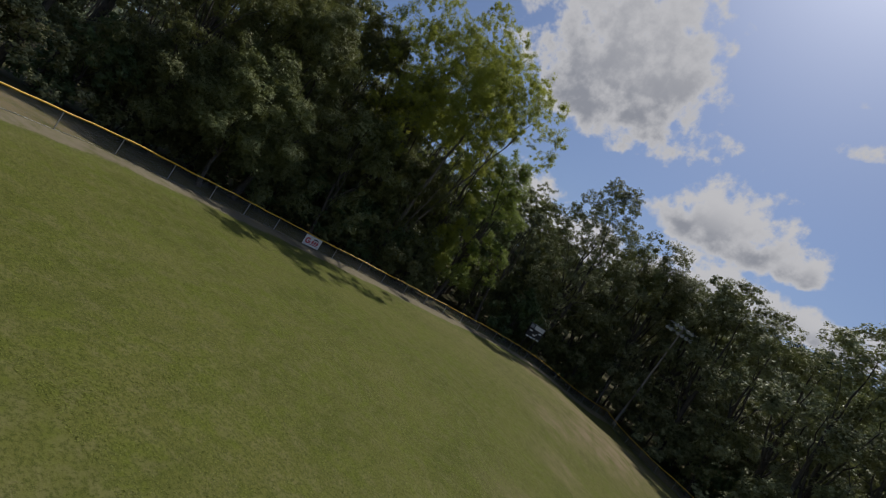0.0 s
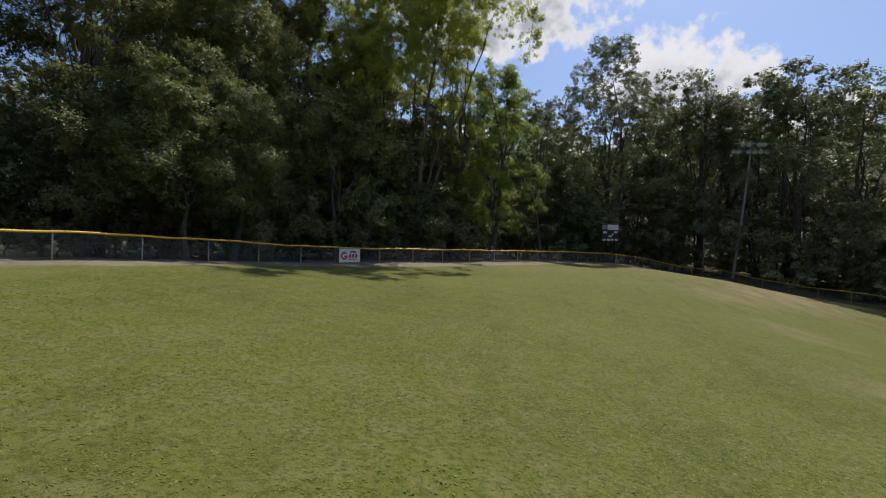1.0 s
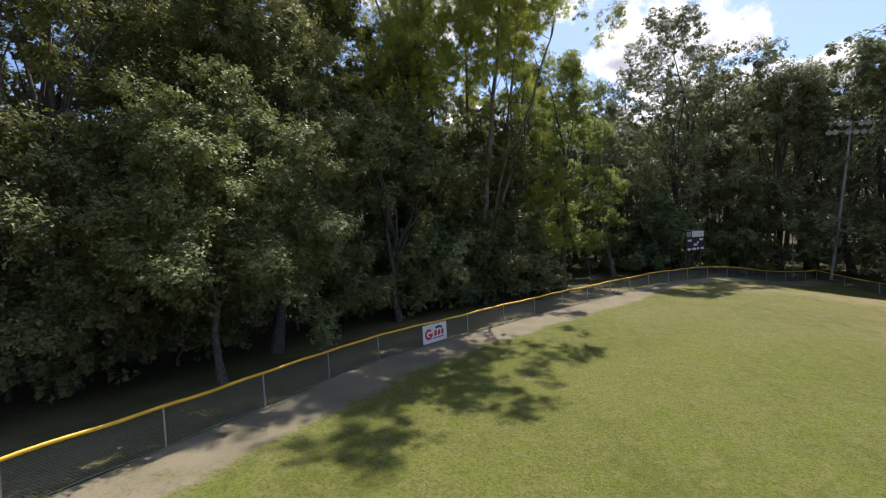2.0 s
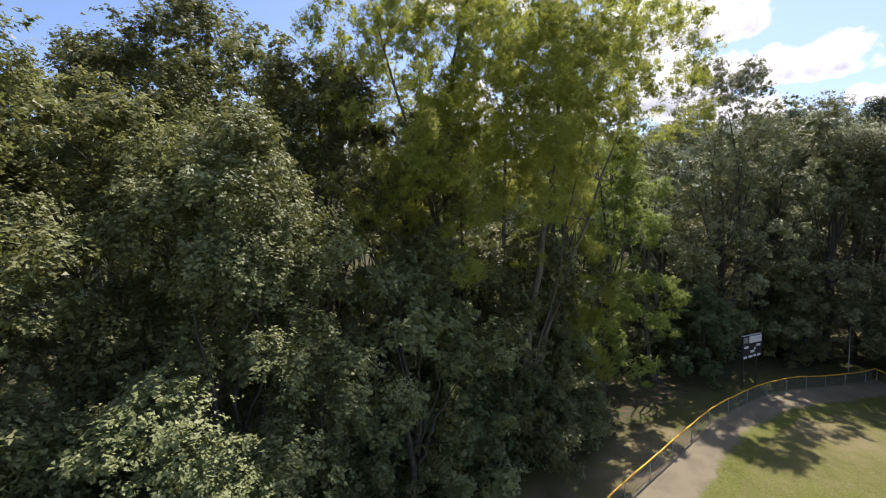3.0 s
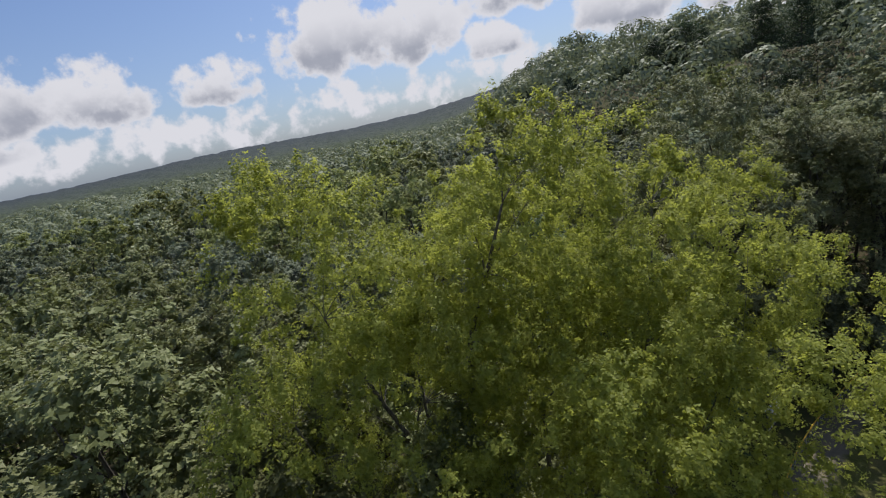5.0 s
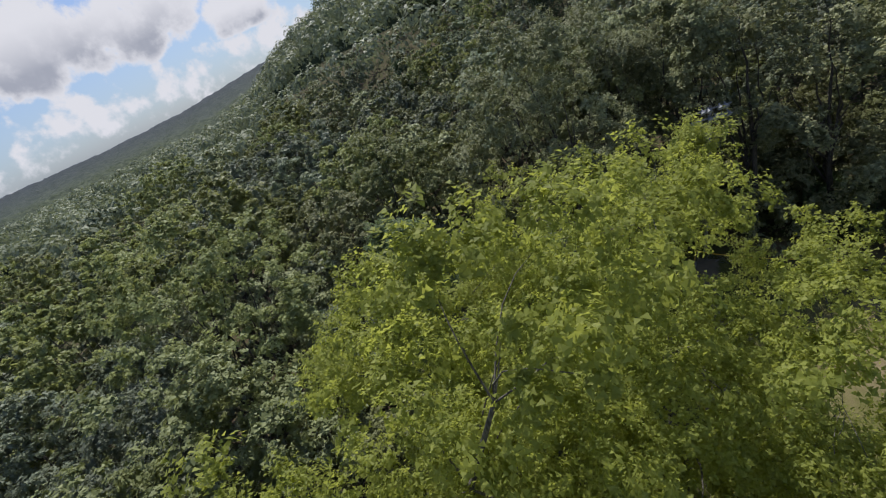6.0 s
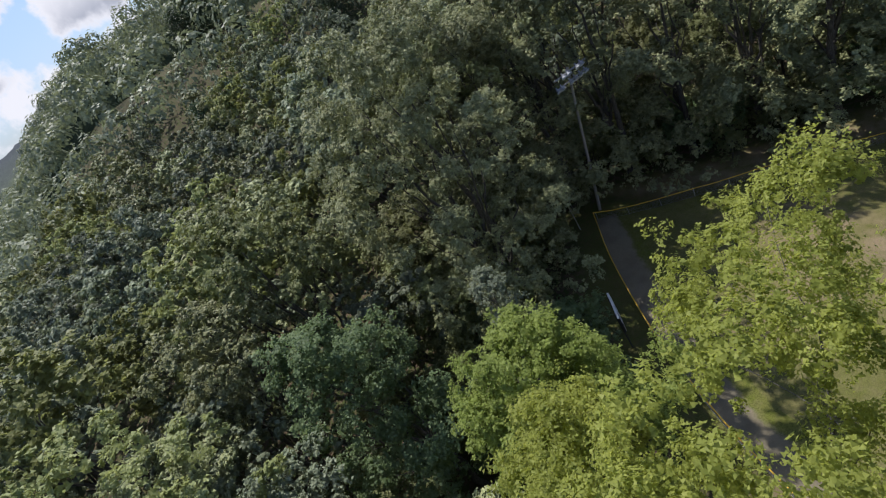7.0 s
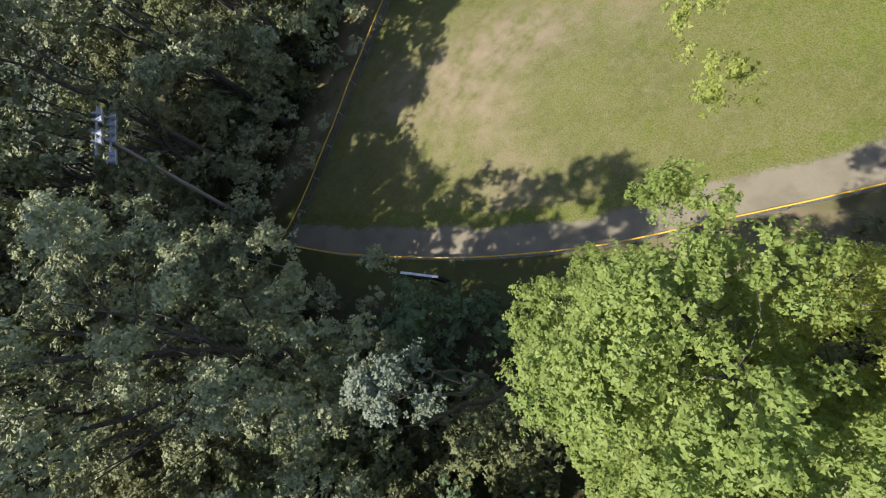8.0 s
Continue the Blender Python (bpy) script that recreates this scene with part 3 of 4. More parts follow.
# ---- fence ----
def build_fence(name, line, posts_every, label):
    """Chain-link fence: posts, wire mesh, bottom wire, top rail with a yellow plastic cap."""
    fence = tagged(new(name), label, "fence")
    pts = dense(line, 0.5)
    run = np.r_[0, np.cumsum(np.linalg.norm(np.diff(pts, axis=0), axis=1))]

    def at(s):
        return np.stack([np.interp(s, run, pts[:, 0]), np.interp(s, run, pts[:, 1])], -1)

    rng = np.random.default_rng(11)
    high = 1.2
    base_z = land(pts[:, 0], pts[:, 1])
    wave = 0.02 * np.sin(run * 0.8) + 0.012 * np.sin(run * 2.3)
    top = np.column_stack([pts, base_z + high + wave])
    child("top_rail", mesh_of("top_rail", *tube(top - [0, 0, 0.02], np.full(len(top), 0.021), 8), STEEL), fence)
    cap = tube(top, np.full(len(top), 0.052), 10)
    child("top_cap", mesh_of("top_cap", *cap, YELLOW), fence, "yellow plastic safety cap along the top")
    low = np.column_stack([pts, base_z + 0.05 + 0.02 * np.sin(run * 1.7)])
    child("tension_wire", mesh_of("tension_wire", *tube(low, np.full(len(low), 0.012), 5), WIRE), fence)
    pieces = []
    for s in np.arange(0, run[-1] - high, 0.085):
        for lean in (1, -1):
            h = np.linspace(0.04, high - 0.05, 4)
            q = at(s + (h if lean > 0 else high - h))
            z = np.interp(s + h, run, base_z)
            pieces.append(tube(np.column_stack([q, z + h]), np.full(4, 0.0028), 3))
    child("wire_mesh", mesh_of("wire_mesh", *joined(pieces), WIRE), fence, "woven galvanised chain-link wire")
    shape = None
    for s in np.arange(0.2, run[-1], posts_every):
        x, y = at(s)
        if shape is None:
            bm = bmesh.new()
            rod(bm, (0, 0, -0.3), (0, 0, 1.19), 0.03, sides=10)
            rod(bm, (0, 0, 1.19), (0, 0, 1.215), 0.036, 0.02, sides=10)
            rod(bm, (0, 0, 1.02), (0, 0, 1.05), 0.036, sides=10)
            post = part("post", bm, STEEL, fence)
            shape = post.data
        else:
            post = child("post", shape, fence)
        post.matrix_basis = Matrix.Translation((x, y, float(land(x, y)))) @ Euler((rng.normal() * 0.015, rng.normal() * 0.015, 0)).to_matrix().to_4x4()
    return fence


build_fence("outfield_fence", FENCE_LEFT, 3.6, "low chain-link outfield fence with yellow cap on top")
build_fence("sideline_fence", FENCE_RIGHT, 3.6, "low chain-link foul line fence with yellow cap")


def build_sign():
    """The white advertising board tied to the fence, its mark as plain shapes."""
    a, b = Vector((-11.33, 47.35)), Vector((-10.42, 48.93))
    mid, along = (a + b) / 2, (b - a).normalized()
    turn = math.atan2(along.y, along.x)
    out = Vector((along.y, -along.x))
    ob = tagged(new("fence_sign"), "white rectangular advertising board with red and dark lettering shapes on fence", "sign")
    ob.matrix_basis = Matrix.Translation((mid.x + out.x * 0.07, mid.y + out.y * 0.07, float(land(mid.x, mid.y)))) @ Matrix.Rotation(turn, 4, "Z")
    bm = bmesh.new()
    box(bm, (0, 0, 0.62), (1.9, 0.015, 1.02), bevel=0.004)
    part("panel", bm, WHITE, ob)

    def flat(name, shape, mat, label):
        bm = bmesh.new()
        vs = [bm.verts.new((x, -0.0125, z)) for x, z in shape]
        face = bm.faces.new(vs)
        made = bmesh.ops.extrude_face_region(bm, geom=[face])
        bmesh.ops.translate(bm, verts=[v for v in made["geom"] if isinstance(v, bmesh.types.BMVert)], vec=(0, 0.004, 0))
        part(name, bm, mat, ob, label)

    ring = [(-0.5 + 0.3 * math.cos(t), 0.6 + 0.3 * math.sin(t)) for t in np.linspace(0.75, 6.0, 22)]
    ring += [(-0.5 + 0.17 * math.cos(t), 0.6 + 0.17 * math.sin(t)) for t in np.linspace(6.0, 0.75, 22)]
    flat("red_hook", ring, RED, "red curved hook shape")
    flat("red_bar", [(-0.52, 0.62), (-0.2, 0.62), (-0.2, 0.5), (-0.52, 0.5)], RED, "red bar")
    for k, x in enumerate((-0.08, 0.2, 0.48)):
        flat("letter_bar", [(x, 0.44), (x + 0.2, 0.46 + 0.01 * k), (x + 0.22, 0.76), (x + 0.04, 0.74)], RED, "red upright bar")
    arc = [(0.28 + 0.62 * math.cos(t), 0.36 + 0.62 * math.sin(t)) for t in np.linspace(1.0, 2.0, 16)]
    arc += [(0.28 + 0.5 * math.cos(t), 0.36 + 0.5 * math.sin(t)) for t in np.linspace(2.0, 1.0, 16)]
    flat("dark_arc", arc, BLACK, "dark arched bar")
    flat("small_bar", [(-0.2, 0.3), (0.7, 0.33), (0.7, 0.39), (-0.2, 0.36)], RED, "thin red bar")
    for x in (-0.9, 0.9):
        bm = bmesh.new()
        rod(bm, (x, 0.0, 1.1), (x, 0.06, 1.18), 0.006, sides=6)
        part("tie", bm, STEEL, ob)


def build_scoreboard():
    """The small scoreboard on two posts outside the fence."""
    a, b = Vector((10.4, 80.55)), Vector((12.75, 82.3))
    mid, along = (a + b) / 2, (b - a).normalized()
    ob = tagged(new("scoreboard"), "dark scoreboard with white number plates on two steel posts", "scoreboard")
    ob.matrix_basis = Matrix.Translation((mid.x, mid.y, float(land(mid.x, mid.y)))) @ Matrix.Rotation(math.atan2(along.y, along.x), 4, "Z")
    w, z0, z1 = 2.95, 3.1, 5.2
    bm = bmesh.new()
    box(bm, (0, 0, (z0 + z1) / 2), (w, 0.16, z1 - z0), bevel=0.02)
    part("cabinet", bm, BLACK, ob)
    bm = bmesh.new()
    box(bm, (0, 0, z1 + 0.015), (w + 0.04, 0.17, 0.02), bevel=0.006)
    part("top_flashing", bm, WHITE, ob, "pale metal flashing")
    bm = bmesh.new()
    box(bm, (0.45, -0.09, z1 - 0.42), (1.9, 0.02, 0.66), bevel=0.005)
    part("header_panel", bm, WHITE, ob, "white header panel")
    bm = bmesh.new()
    box(bm, (-1.02, -0.09, z1 - 0.42), (0.7, 0.02, 0.56), bevel=0.005)
    part("clock_panel", bm, GREY, ob, "grey clock panel")
    for x, z, pw in ((-0.9, z1 - 1.12, 0.62), (0.95, z1 - 1.05, 0.6), (0.02, z1 - 1.6, 0.6), (0.4, z1 - 1.35, 0.25), (-1.05, z1 - 2.1, 0.5), (-0.25, z1 - 2.08, 0.62), (0.4, z1 - 2.05, 0.34), (1.05, z1 - 2.05, 0.5)):
        bm = bmesh.new()
        box(bm, (x, -0.09, z), (pw, 0.02, 0.24), bevel=0.004)
        part("number_plate", bm, WHITE, ob)
    for s in (-1, 1):
        bm = bmesh.new()
        box(bm, (s * 1.0, 0.14, z1 / 2 - 0.1), (0.12, 0.12, z1 + 0.2), bevel=0.01)
        part("post", bm, POST_DARK, ob, "dark weathered post")


def build_foul_pole():
    ob = tagged(new("foul_pole"), "tall thin pale weathered foul pole at the fence corner", "foul pole")
    x, y = 26.2, 92.6
    ob.matrix_basis = Matrix.Translation((x, y, float(land(x, y)))) @ Matrix.Rotation(-1.25, 4, "Z")
    bm = bmesh.new()
    rod(bm, (0, 0, -0.3), (0, 0, 5.5), 0.06, 0.055, 12)
    part("pole", bm, POLE_WOOD, ob)
    bm = bmesh.new()
    for k in range(12):
        rod(bm, (0.06, 0, 2.7 + k * 0.24), (0.38, 0, 2.7 + k * 0.24), 0.012, sides=5)
    rod(bm, (0.38, 0, 2.65), (0.38, 0, 5.45), 0.02, sides=8)
    part("wing_screen", bm, POLE_WOOD, ob)


def build_light_pole():
    """Tall wooden pole with two cross-arms of floodlights turned to the field."""
    ob = tagged(new("light_pole"), "tall weathered wooden light pole with two rows of floodlights", "light pole")
    x, y = 29.8, 91.4
    ob.matrix_basis = Matrix.Translation((x, y, float(land(x, y)))) @ Euler((radians(9.0), radians(3.0), 0)).to_matrix().to_4x4()
    p = np.column_stack([0.12 * np.sin(np.linspace(0, 3, 14)), 0.1 * np.sin(np.linspace(0, 2.6, 14)), np.linspace(-0.5, 19.5, 14)])
    child("pole", mesh_of("pole", *tube(p, np.linspace(0.2, 0.12, 14), 12), POLE_WOOD), ob)
    bm = bmesh.new()
    rod(bm, (0.24, 0.05, 0), (0.2, 0.08, 6.5), 0.04, sides=8)
    part("conduit", bm, GREY, ob, "grey electrical conduit")
    face = Matrix.Rotation(radians(-22), 4, "Z")
    for z, xs in ((19.2, (-1.0, -0.3, 0.9, 1.5)), (18.2, (-2.0, -1.4, -0.2, 0.5, 1.2, 1.9))):
        bm = bmesh.new()
        box(bm, (0, -0.14, z), (4.4, 0.1, 0.14), bevel=0.015)
        arm = part("cross_arm", bm, GREY, ob)
        arm.matrix_basis = face
        for lx in xs:
            tilt = Matrix.Rotation(radians(52), 4, "X")
            bm = bmesh.new()
            bmesh.ops.create_cone(bm, cap_ends=True, segments=18, radius1=0.31, radius2=0.12, depth=0.34, matrix=Matrix.Translation((0, 0, 0.17)))
            rod(bm, (0, 0, 0.34), (0, 0, 0.6), 0.1, 0.09, 12)
            me = bpy.data.meshes.new("floodlight")
            bm.to_mesh(me)
            bm.free()
            me.materials.append(GREY)
            lamp = child("floodlight", me, ob)
            lamp.matrix_basis = face @ Matrix.Translation((lx, -0.42, z - 0.16)) @ tilt.inverted()
            bm = bmesh.new()
            rod(bm, (0, 0, -0.03), (0, 0, 0.012), 0.3, 0.3, 18)
            part("lens", bm, LAMP_GLASS, lamp, "pale round glass lens")


build_sign()
build_scoreboard()
build_foul_pole()
build_light_pole()


# ---- trees along the field ----
def build_cottonwood():
    """The tall yellow-green cottonwood behind the fence, several stems leaning apart."""
    cx, cy = -12.0, 63.6
    lean = (2.4, -3.2)
    # tips of the upright plumes: x and y from the crown's middle, height over the foot
    plumes = [(-9.6, -1.8, 34.0), (-7.4, -2.6, 33.8), (-5.2, -1.4, 33.9), (-3.2, -1.8, 34.7), (-1.0, -1.7, 34.5), (1.0, -1.6, 34.0), (3.0, -1.0, 32.9),
              (-7.6, 1.4, 30.8), (-4.9, 1.8, 32.0), (-2.0, 2.2, 33.3), (0.7, 2.2, 33.2), (3.6, 1.8, 31.8), (6.4, 1.2, 31.0),
              (-2.6, 5.0, 32.0), (0.4, 5.4, 32.2), (2.4, 5.6, 31.8), (4.9, 5.2, 30.8), (7.6, 6.0, 29.6), (9.8, 4.5, 29.6), (10.6, 6.4, 26.8),
              (3.6, -6.4, 28.0), (5.4, -2.4, 29.8), (7.8, -1.0, 28.2), (2.6, -3.6, 31.4), (-11.2, -2.6, 29.0), (-10.0, -4.4, 28.4), (-3.4, -6.2, 27.2), (-1.0, -6.6, 28.4)]
    lobes = []
    for k, (x, y, top) in enumerate(plumes):
        x, y = x + lean[0], y + lean[1]
        lobes.append((x, y, top - 2.7, 1.9 + 0.3 * (k % 3 - 1), 1.9 + 0.3 * ((k + 1) % 3 - 1), 3.0))
        if x < 9.4:
            lobes.append((x * 0.9, y * 0.9, top - 7.6, 2.3, 2.3, 3.4))
        if k % 2 and x < 6.4:
            lobes.append((x * 0.75, y * 0.75, top - 13.0, 2.4, 2.4, 3.4))
    stems = [((0, 0, 0), (-6.1, -5.2, 30.0), 0.3), ((0.4, 0.2, 0), (0.0, -4.8, 32.5), 0.38), ((0.7, 0.5, 0), (5.4, -2.6, 31.0), 0.32), ((0.9, 0.1, 0.4), (6.6, -5.6, 27.0), 0.12), ((-1.4, -1.6, 9.0), (-7.4, -6.6, 27.5), 0.14),
             ((0.3, 0.6, 0.3), (1.4, 1.0, 30.0), 0.28), ((0.6, 0.8, 0.2), (10.0, 1.4, 27.5), 0.24), ((-1.0, -0.7, 10.0), (-3.6, -2.2, 29.5), 0.16)]
    tree = build_tree("cottonwood", 21, lobes, stems, 6000, 126, 0.43, 0.082, LEAF_COTTON, BARK_PALE, 560,
                      "tall many-stemmed cottonwood with bright yellow-green leaves", up=0.35, out=0.9, shell=0.78, wide=0.85, tall=1.2, loose=0.3, full=14, fine_leaf=False)
    return stand(tree, cx, cy)


def round_lobes(rng, height, low, wide, count):
    """Lobes of a broad crown between two heights."""
    out = [(0, 0, height - wide * 0.62, wide * 0.55, wide * 0.55, wide * 0.6)]
    for k in range(count):
        a = k * 2.4 + rng.uniform(0, 0.8)
        f = (k + 0.5) / count
        z = height - wide * 0.55 - (height - wide * 0.55 - low) * f
        r = wide * (0.35 + 0.33 * math.sin(min(1, f * 1.25) * math.pi * 0.62))
        s = wide * rng.uniform(0.34, 0.5)
        out.append((r * math.cos(a), r * math.sin(a), z, s, s * rng.uniform(0.8, 1.2), s * rng.uniform(0.65, 0.95)))
    return out


def dome_lobes(rng, height, wide):
    """Lobes of a rounded woodland crown: a cap, a ring of bulges under it and a lower skirt."""
    out = [(rng.normal() * 0.3, rng.normal() * 0.3, height - wide * 0.5, wide * 0.52, wide * 0.52, wide * 0.5)]
    for count, reach, drop, bulk in ((6, 0.5, 0.72, 0.44), (7, 0.62, 1.25, 0.42)):
        start = rng.uniform(0, 6)
        for k in range(count):
            a = start + (k + rng.uniform(-0.25, 0.25)) * 2 * math.pi / count
            r, b = wide * reach * rng.uniform(0.8, 1.15), wide * bulk * rng.uniform(0.8, 1.2)
            out.append((r * math.cos(a), r * math.sin(a), height - wide * drop * rng.uniform(0.8, 1.15), b, b, b * 0.85))
    return out


def broadleaf(name, seed, height, low, wide, lobes, clumps, per, size, leaf, bark=None, label="", group="", twigs=70, radius=1.05, shell=0.5, up=0.6, lean=0.6, blade=0.8, tall=1.0, close=True, fine_leaf=True, domed=False):
    rng = np.random.default_rng(seed + 500)
    shape = dome_lobes(rng, height, wide) if domed else round_lobes(rng, height, low, wide, lobes)
    stems = [((0, 0, 0), (rng.normal() * 0.6, rng.normal() * 0.6, height * 0.86), 0.014 * height)]
    for lx, ly, lz, *_ in shape[1:1 + lobes // 2]:
        stems.append(((0, 0, max(1.5, lz * 0.45)), (lx * 0.9, ly * 0.9, lz + 0.6), 0.0055 * height))
    return build_tree(name, seed, shape, stems, clumps, per, radius, size, leaf, bark or BARK, twigs, label, group, up=up, out=lean, shell=shell, wide=blade, tall=tall, close=close, fine_leaf=fine_leaf, loose=0.3, full=9 if close else 7)


def pine(name, seed, height, wide, boughs, per, size, label, group=""):
    """A white pine: a straight stem with uneven, upswept boughs of needles."""
    rng = np.random.default_rng(seed)
    pieces = [tube(np.column_stack([np.zeros(8), np.zeros(8), np.linspace(0, height, 8)]), np.linspace(0.012 * height, 0.03, 8), 8)]
    pts, outward = [], []
    for k in range(boughs):
        f = rng.uniform(0, 1) ** 0.75
        z = height * (0.25 + 0.72 * f)
        a = k * 2.4 + rng.uniform(-0.5, 0.5)
        r = (wide * (1 - f**3.2) * rng.uniform(0.45, 1.1) + 0.9) * (1 + 0.25 * math.sin(a * 2 + seed))
        end = np.array([math.cos(a) * r, math.sin(a) * r, z + r * rng.uniform(0.05, 0.4)])
        path = limb_path(rng, (0, 0, z), end, -0.06, 4)
        pieces.append(tube(path, np.linspace(0.05, 0.015, 4), 4))
        s = rng.uniform(0.3, 1.05, (per, 1))
        pts.append(np.array([0, 0, z]) + (end - [0, 0, z]) * s + rng.normal(size=(per, 3)) * [0.55, 0.55, 0.62] * (0.6 + r * 0.18))
        outward.append(np.repeat(unit(end - [0, 0, z])[None], per, 0))
    tree = new(name)
    pts, outward = np.concatenate(pts), np.concatenate(outward)
    child("trunk", mesh_of("trunk", *joined(pieces), BARK), tree)
    child("crown", mesh_of("crown", *sprays(rng, pts, outward, size, 0.6, 0.2, 0.4), NEEDLE), tree)
    return tagged(tree, label, "pine", group)


build_cottonwood()
EDGE = "trees behind the outfield fence"
stand(broadleaf("maple", 31, 24.4, 2.5, 5.6, 17, 2300, 108, 0.1, LEAF_MAPLE, None, "fresh green maple with dense layered crown near fence", EDGE, 140, 0.46, 0.7, 0.6, fine_leaf=False), -3.4, 74.2, 20)
stand(broadleaf("oak", 33, 33.0, 3.0, 9.0, 26, 2300, 99, 0.15, LEAF_OAK, BARK, "very tall olive-green oak over the scoreboard", EDGE, 200, 0.6, 0.82, 0.6, fine_leaf=False), 12.4, 91.8, 60)
stand(broadleaf("oak", 35, 32.0, 2.5, 8.2, 24, 1600, 90, 0.18, LEAF_OAK, BARK, "broad dark green oak beside the corner", EDGE, 160, 0.95, 0.5, fine_leaf=False), 27.4, 99.4, 200)
stand(broadleaf("silver_maple", 37, 20.5, 15.5, 1.6, 6, 100, 60, 0.12, LEAF_SILVER, BARK, "small tree with pale silvery leaves", EDGE, 40, 0.5), 2.9, 81.8, 0)
stand(broadleaf("overhanging_maple", 40, 28.0, 5.0, 7.0, 22, 1500, 90, 0.17, LEAF_MIXED, BARK, "large spreading maple deeper in the wood", EDGE, 140, 0.9, 0.6, 0.75, fine_leaf=False), -27.0, 52.6, 90)
FINE = []
FINE.append(broadleaf("overhanging_maple", 41, 13.6, 4.2, 4.9, 20, 1700, 99, 0.115, LEAF_MIXED, BARK, "grey-green maple with low drooping branches over fence", EDGE, 100, 0.62, 0.5, 0.7, fine_leaf=False))
stand(FINE[0], -18.0, 39.9, 10, 0.95)
FINE.append(broadleaf("overhanging_maple", 43, 20.8, 2.0, 5.2, 20, 1800, 99, 0.125, LEAF_MIXED, BARK, "grey-green maple with domed crown and drooping branches", EDGE, 100, 0.7, 0.55, 0.7, fine_leaf=False))
stand(FINE[1], -19.2, 45.8, 200)
stand(broadleaf("overhanging_maple", 45, 25.0, 1.5, 5.8, 24, 2000, 99, 0.132, LEAF_MIXED, BARK, "tall grey-green maple with low branches over the fence", EDGE, 100, 0.85, 0.5, 0.7, fine_leaf=False), -24.4, 38.6, 120)
stand(broadleaf("overhanging_maple", 46, 23.0, 3.0, 5.0, 18, 1000, 90, 0.15, LEAF_YELLOW, BARK, "olive-green maple with layered crown behind the others", EDGE, 80, 0.75, 0.55, 0.7, fine_leaf=False), -25.4, 46.6, 40)
stand(broadleaf("ash", 48, 27.0, 4.0, 5.0, 18, 1000, 90, 0.16, LEAF_MIXED, BARK, "slender tall ash with grey-green crown beside the cottonwood", EDGE, 80, 0.8, 0.55, 0.7, fine_leaf=False), -21.4, 57.2, 75)
stand(broadleaf("young_cottonwood", 49, 27.6, 3.5, 3.4, 20, 1500, 108, 0.085, LEAF_COTTON, BARK, "young cottonwood with low hanging branches near the fence", EDGE, 90, 0.54, 0.6, 0.4, 0.6, 0.78, 1.2, fine_leaf=False), -6.8, 69.8, 15)
stand(broadleaf("ash", 47, 24.0, 2.0, 4.6, 18, 900, 90, 0.14, LEAF_MIXED, BARK, "grey-green ash crowded against the cottonwood", EDGE, 80, 0.7, 0.6, 0.7, fine_leaf=False), -15.6, 61.4, 140)
stand(broadleaf("silver_maple", 38, 20.0, 4.0, 4.6, 10, 260, 70, 0.2, LEAF_SILVER, BARK, "pale silvery tree among the darker woodland", EDGE, 40, 0.75), -13.0, 89.0, 0)
stand(broadleaf("maple", 32, 24.0, 3.0, 6.0, 15, 1000, 72, 0.17, LEAF_DEEP, None, "deep green maple with dense crown in the wood", EDGE, 60, 0.8, 0.5, 0.7), -5.6, 88.0, 70)

# nearer woodland kinds, built once and set out again
GROUP = "woodland trees"
near_kinds = [
    broadleaf("broadleaf_tree", 51, 28.0, 5.0, 7.2, 17, 330, 108, 0.205, LEAF_MIXED, None, "tall woodland tree with dull green crown", GROUP, 30, 0.7, 0.86, close=False, domed=True),
    broadleaf("broadleaf_tree", 52, 26.0, 4.0, 6.6, 16, 330, 108, 0.205, LEAF_OAK, None, "tall woodland oak with dark green crown", GROUP, 30, 0.7, 0.86, close=False, domed=True),
    broadleaf("broadleaf_tree", 53, 29.5, 6.0, 7.6, 18, 330, 108, 0.205, LEAF_YELLOW, None, "tall woodland tree with yellowish green crown", GROUP, 30, 0.7, 0.86, close=False, domed=True),
    broadleaf("broadleaf_tree", 54, 24.5, 3.5, 6.4, 15, 330, 108, 0.205, LEAF_SILVER, None, "woodland tree with greyish silver-green crown", GROUP, 30, 0.7, 0.86, close=False, domed=True),
    broadleaf("broadleaf_tree", 55, 27.0, 4.0, 6.8, 16, 330, 108, 0.205, LEAF_OAK, None, "tall woodland oak with dark green crown", GROUP, 30, 0.7, 0.86, close=False, domed=True),
]
edge_kinds = [
    broadleaf("edge_tree", 61, 22.0, 1.5, 5.8, 15, 360, 90, 0.205, LEAF_OAK, None, "dark tree with branches down to the ground", GROUP, 40, 0.85, close=False),
    broadleaf("edge_tree", 62, 17.0, 1.0, 5.2, 13, 320, 90, 0.195, LEAF_MIXED, None, "dark tree with branches down to the ground", GROUP, 40, 0.85, close=False),
    broadleaf("edge_tree", 63, 10.0, 0.6, 3.6, 10, 187, 73, 0.182, LEAF_MIXED, None, "low bushy tree with leaves down to the ground", GROUP, 30, 0.68, close=False),
]
shrubs = [
    broadleaf("shrub", 66, 7.5, 0.5, 3.4, 12, 220, 63, 0.2, LEAF_DEEP, None, "tall leafy shrub with leaves down to the ground", "shrubs behind the fence", 30, 0.62, close=False),
    broadleaf("shrub", 67, 5.5, 0.4, 2.9, 10, 180, 63, 0.18, LEAF_MIXED, None, "tall leafy shrub with leaves down to the ground", "shrubs behind the fence", 30, 0.6, close=False),
]
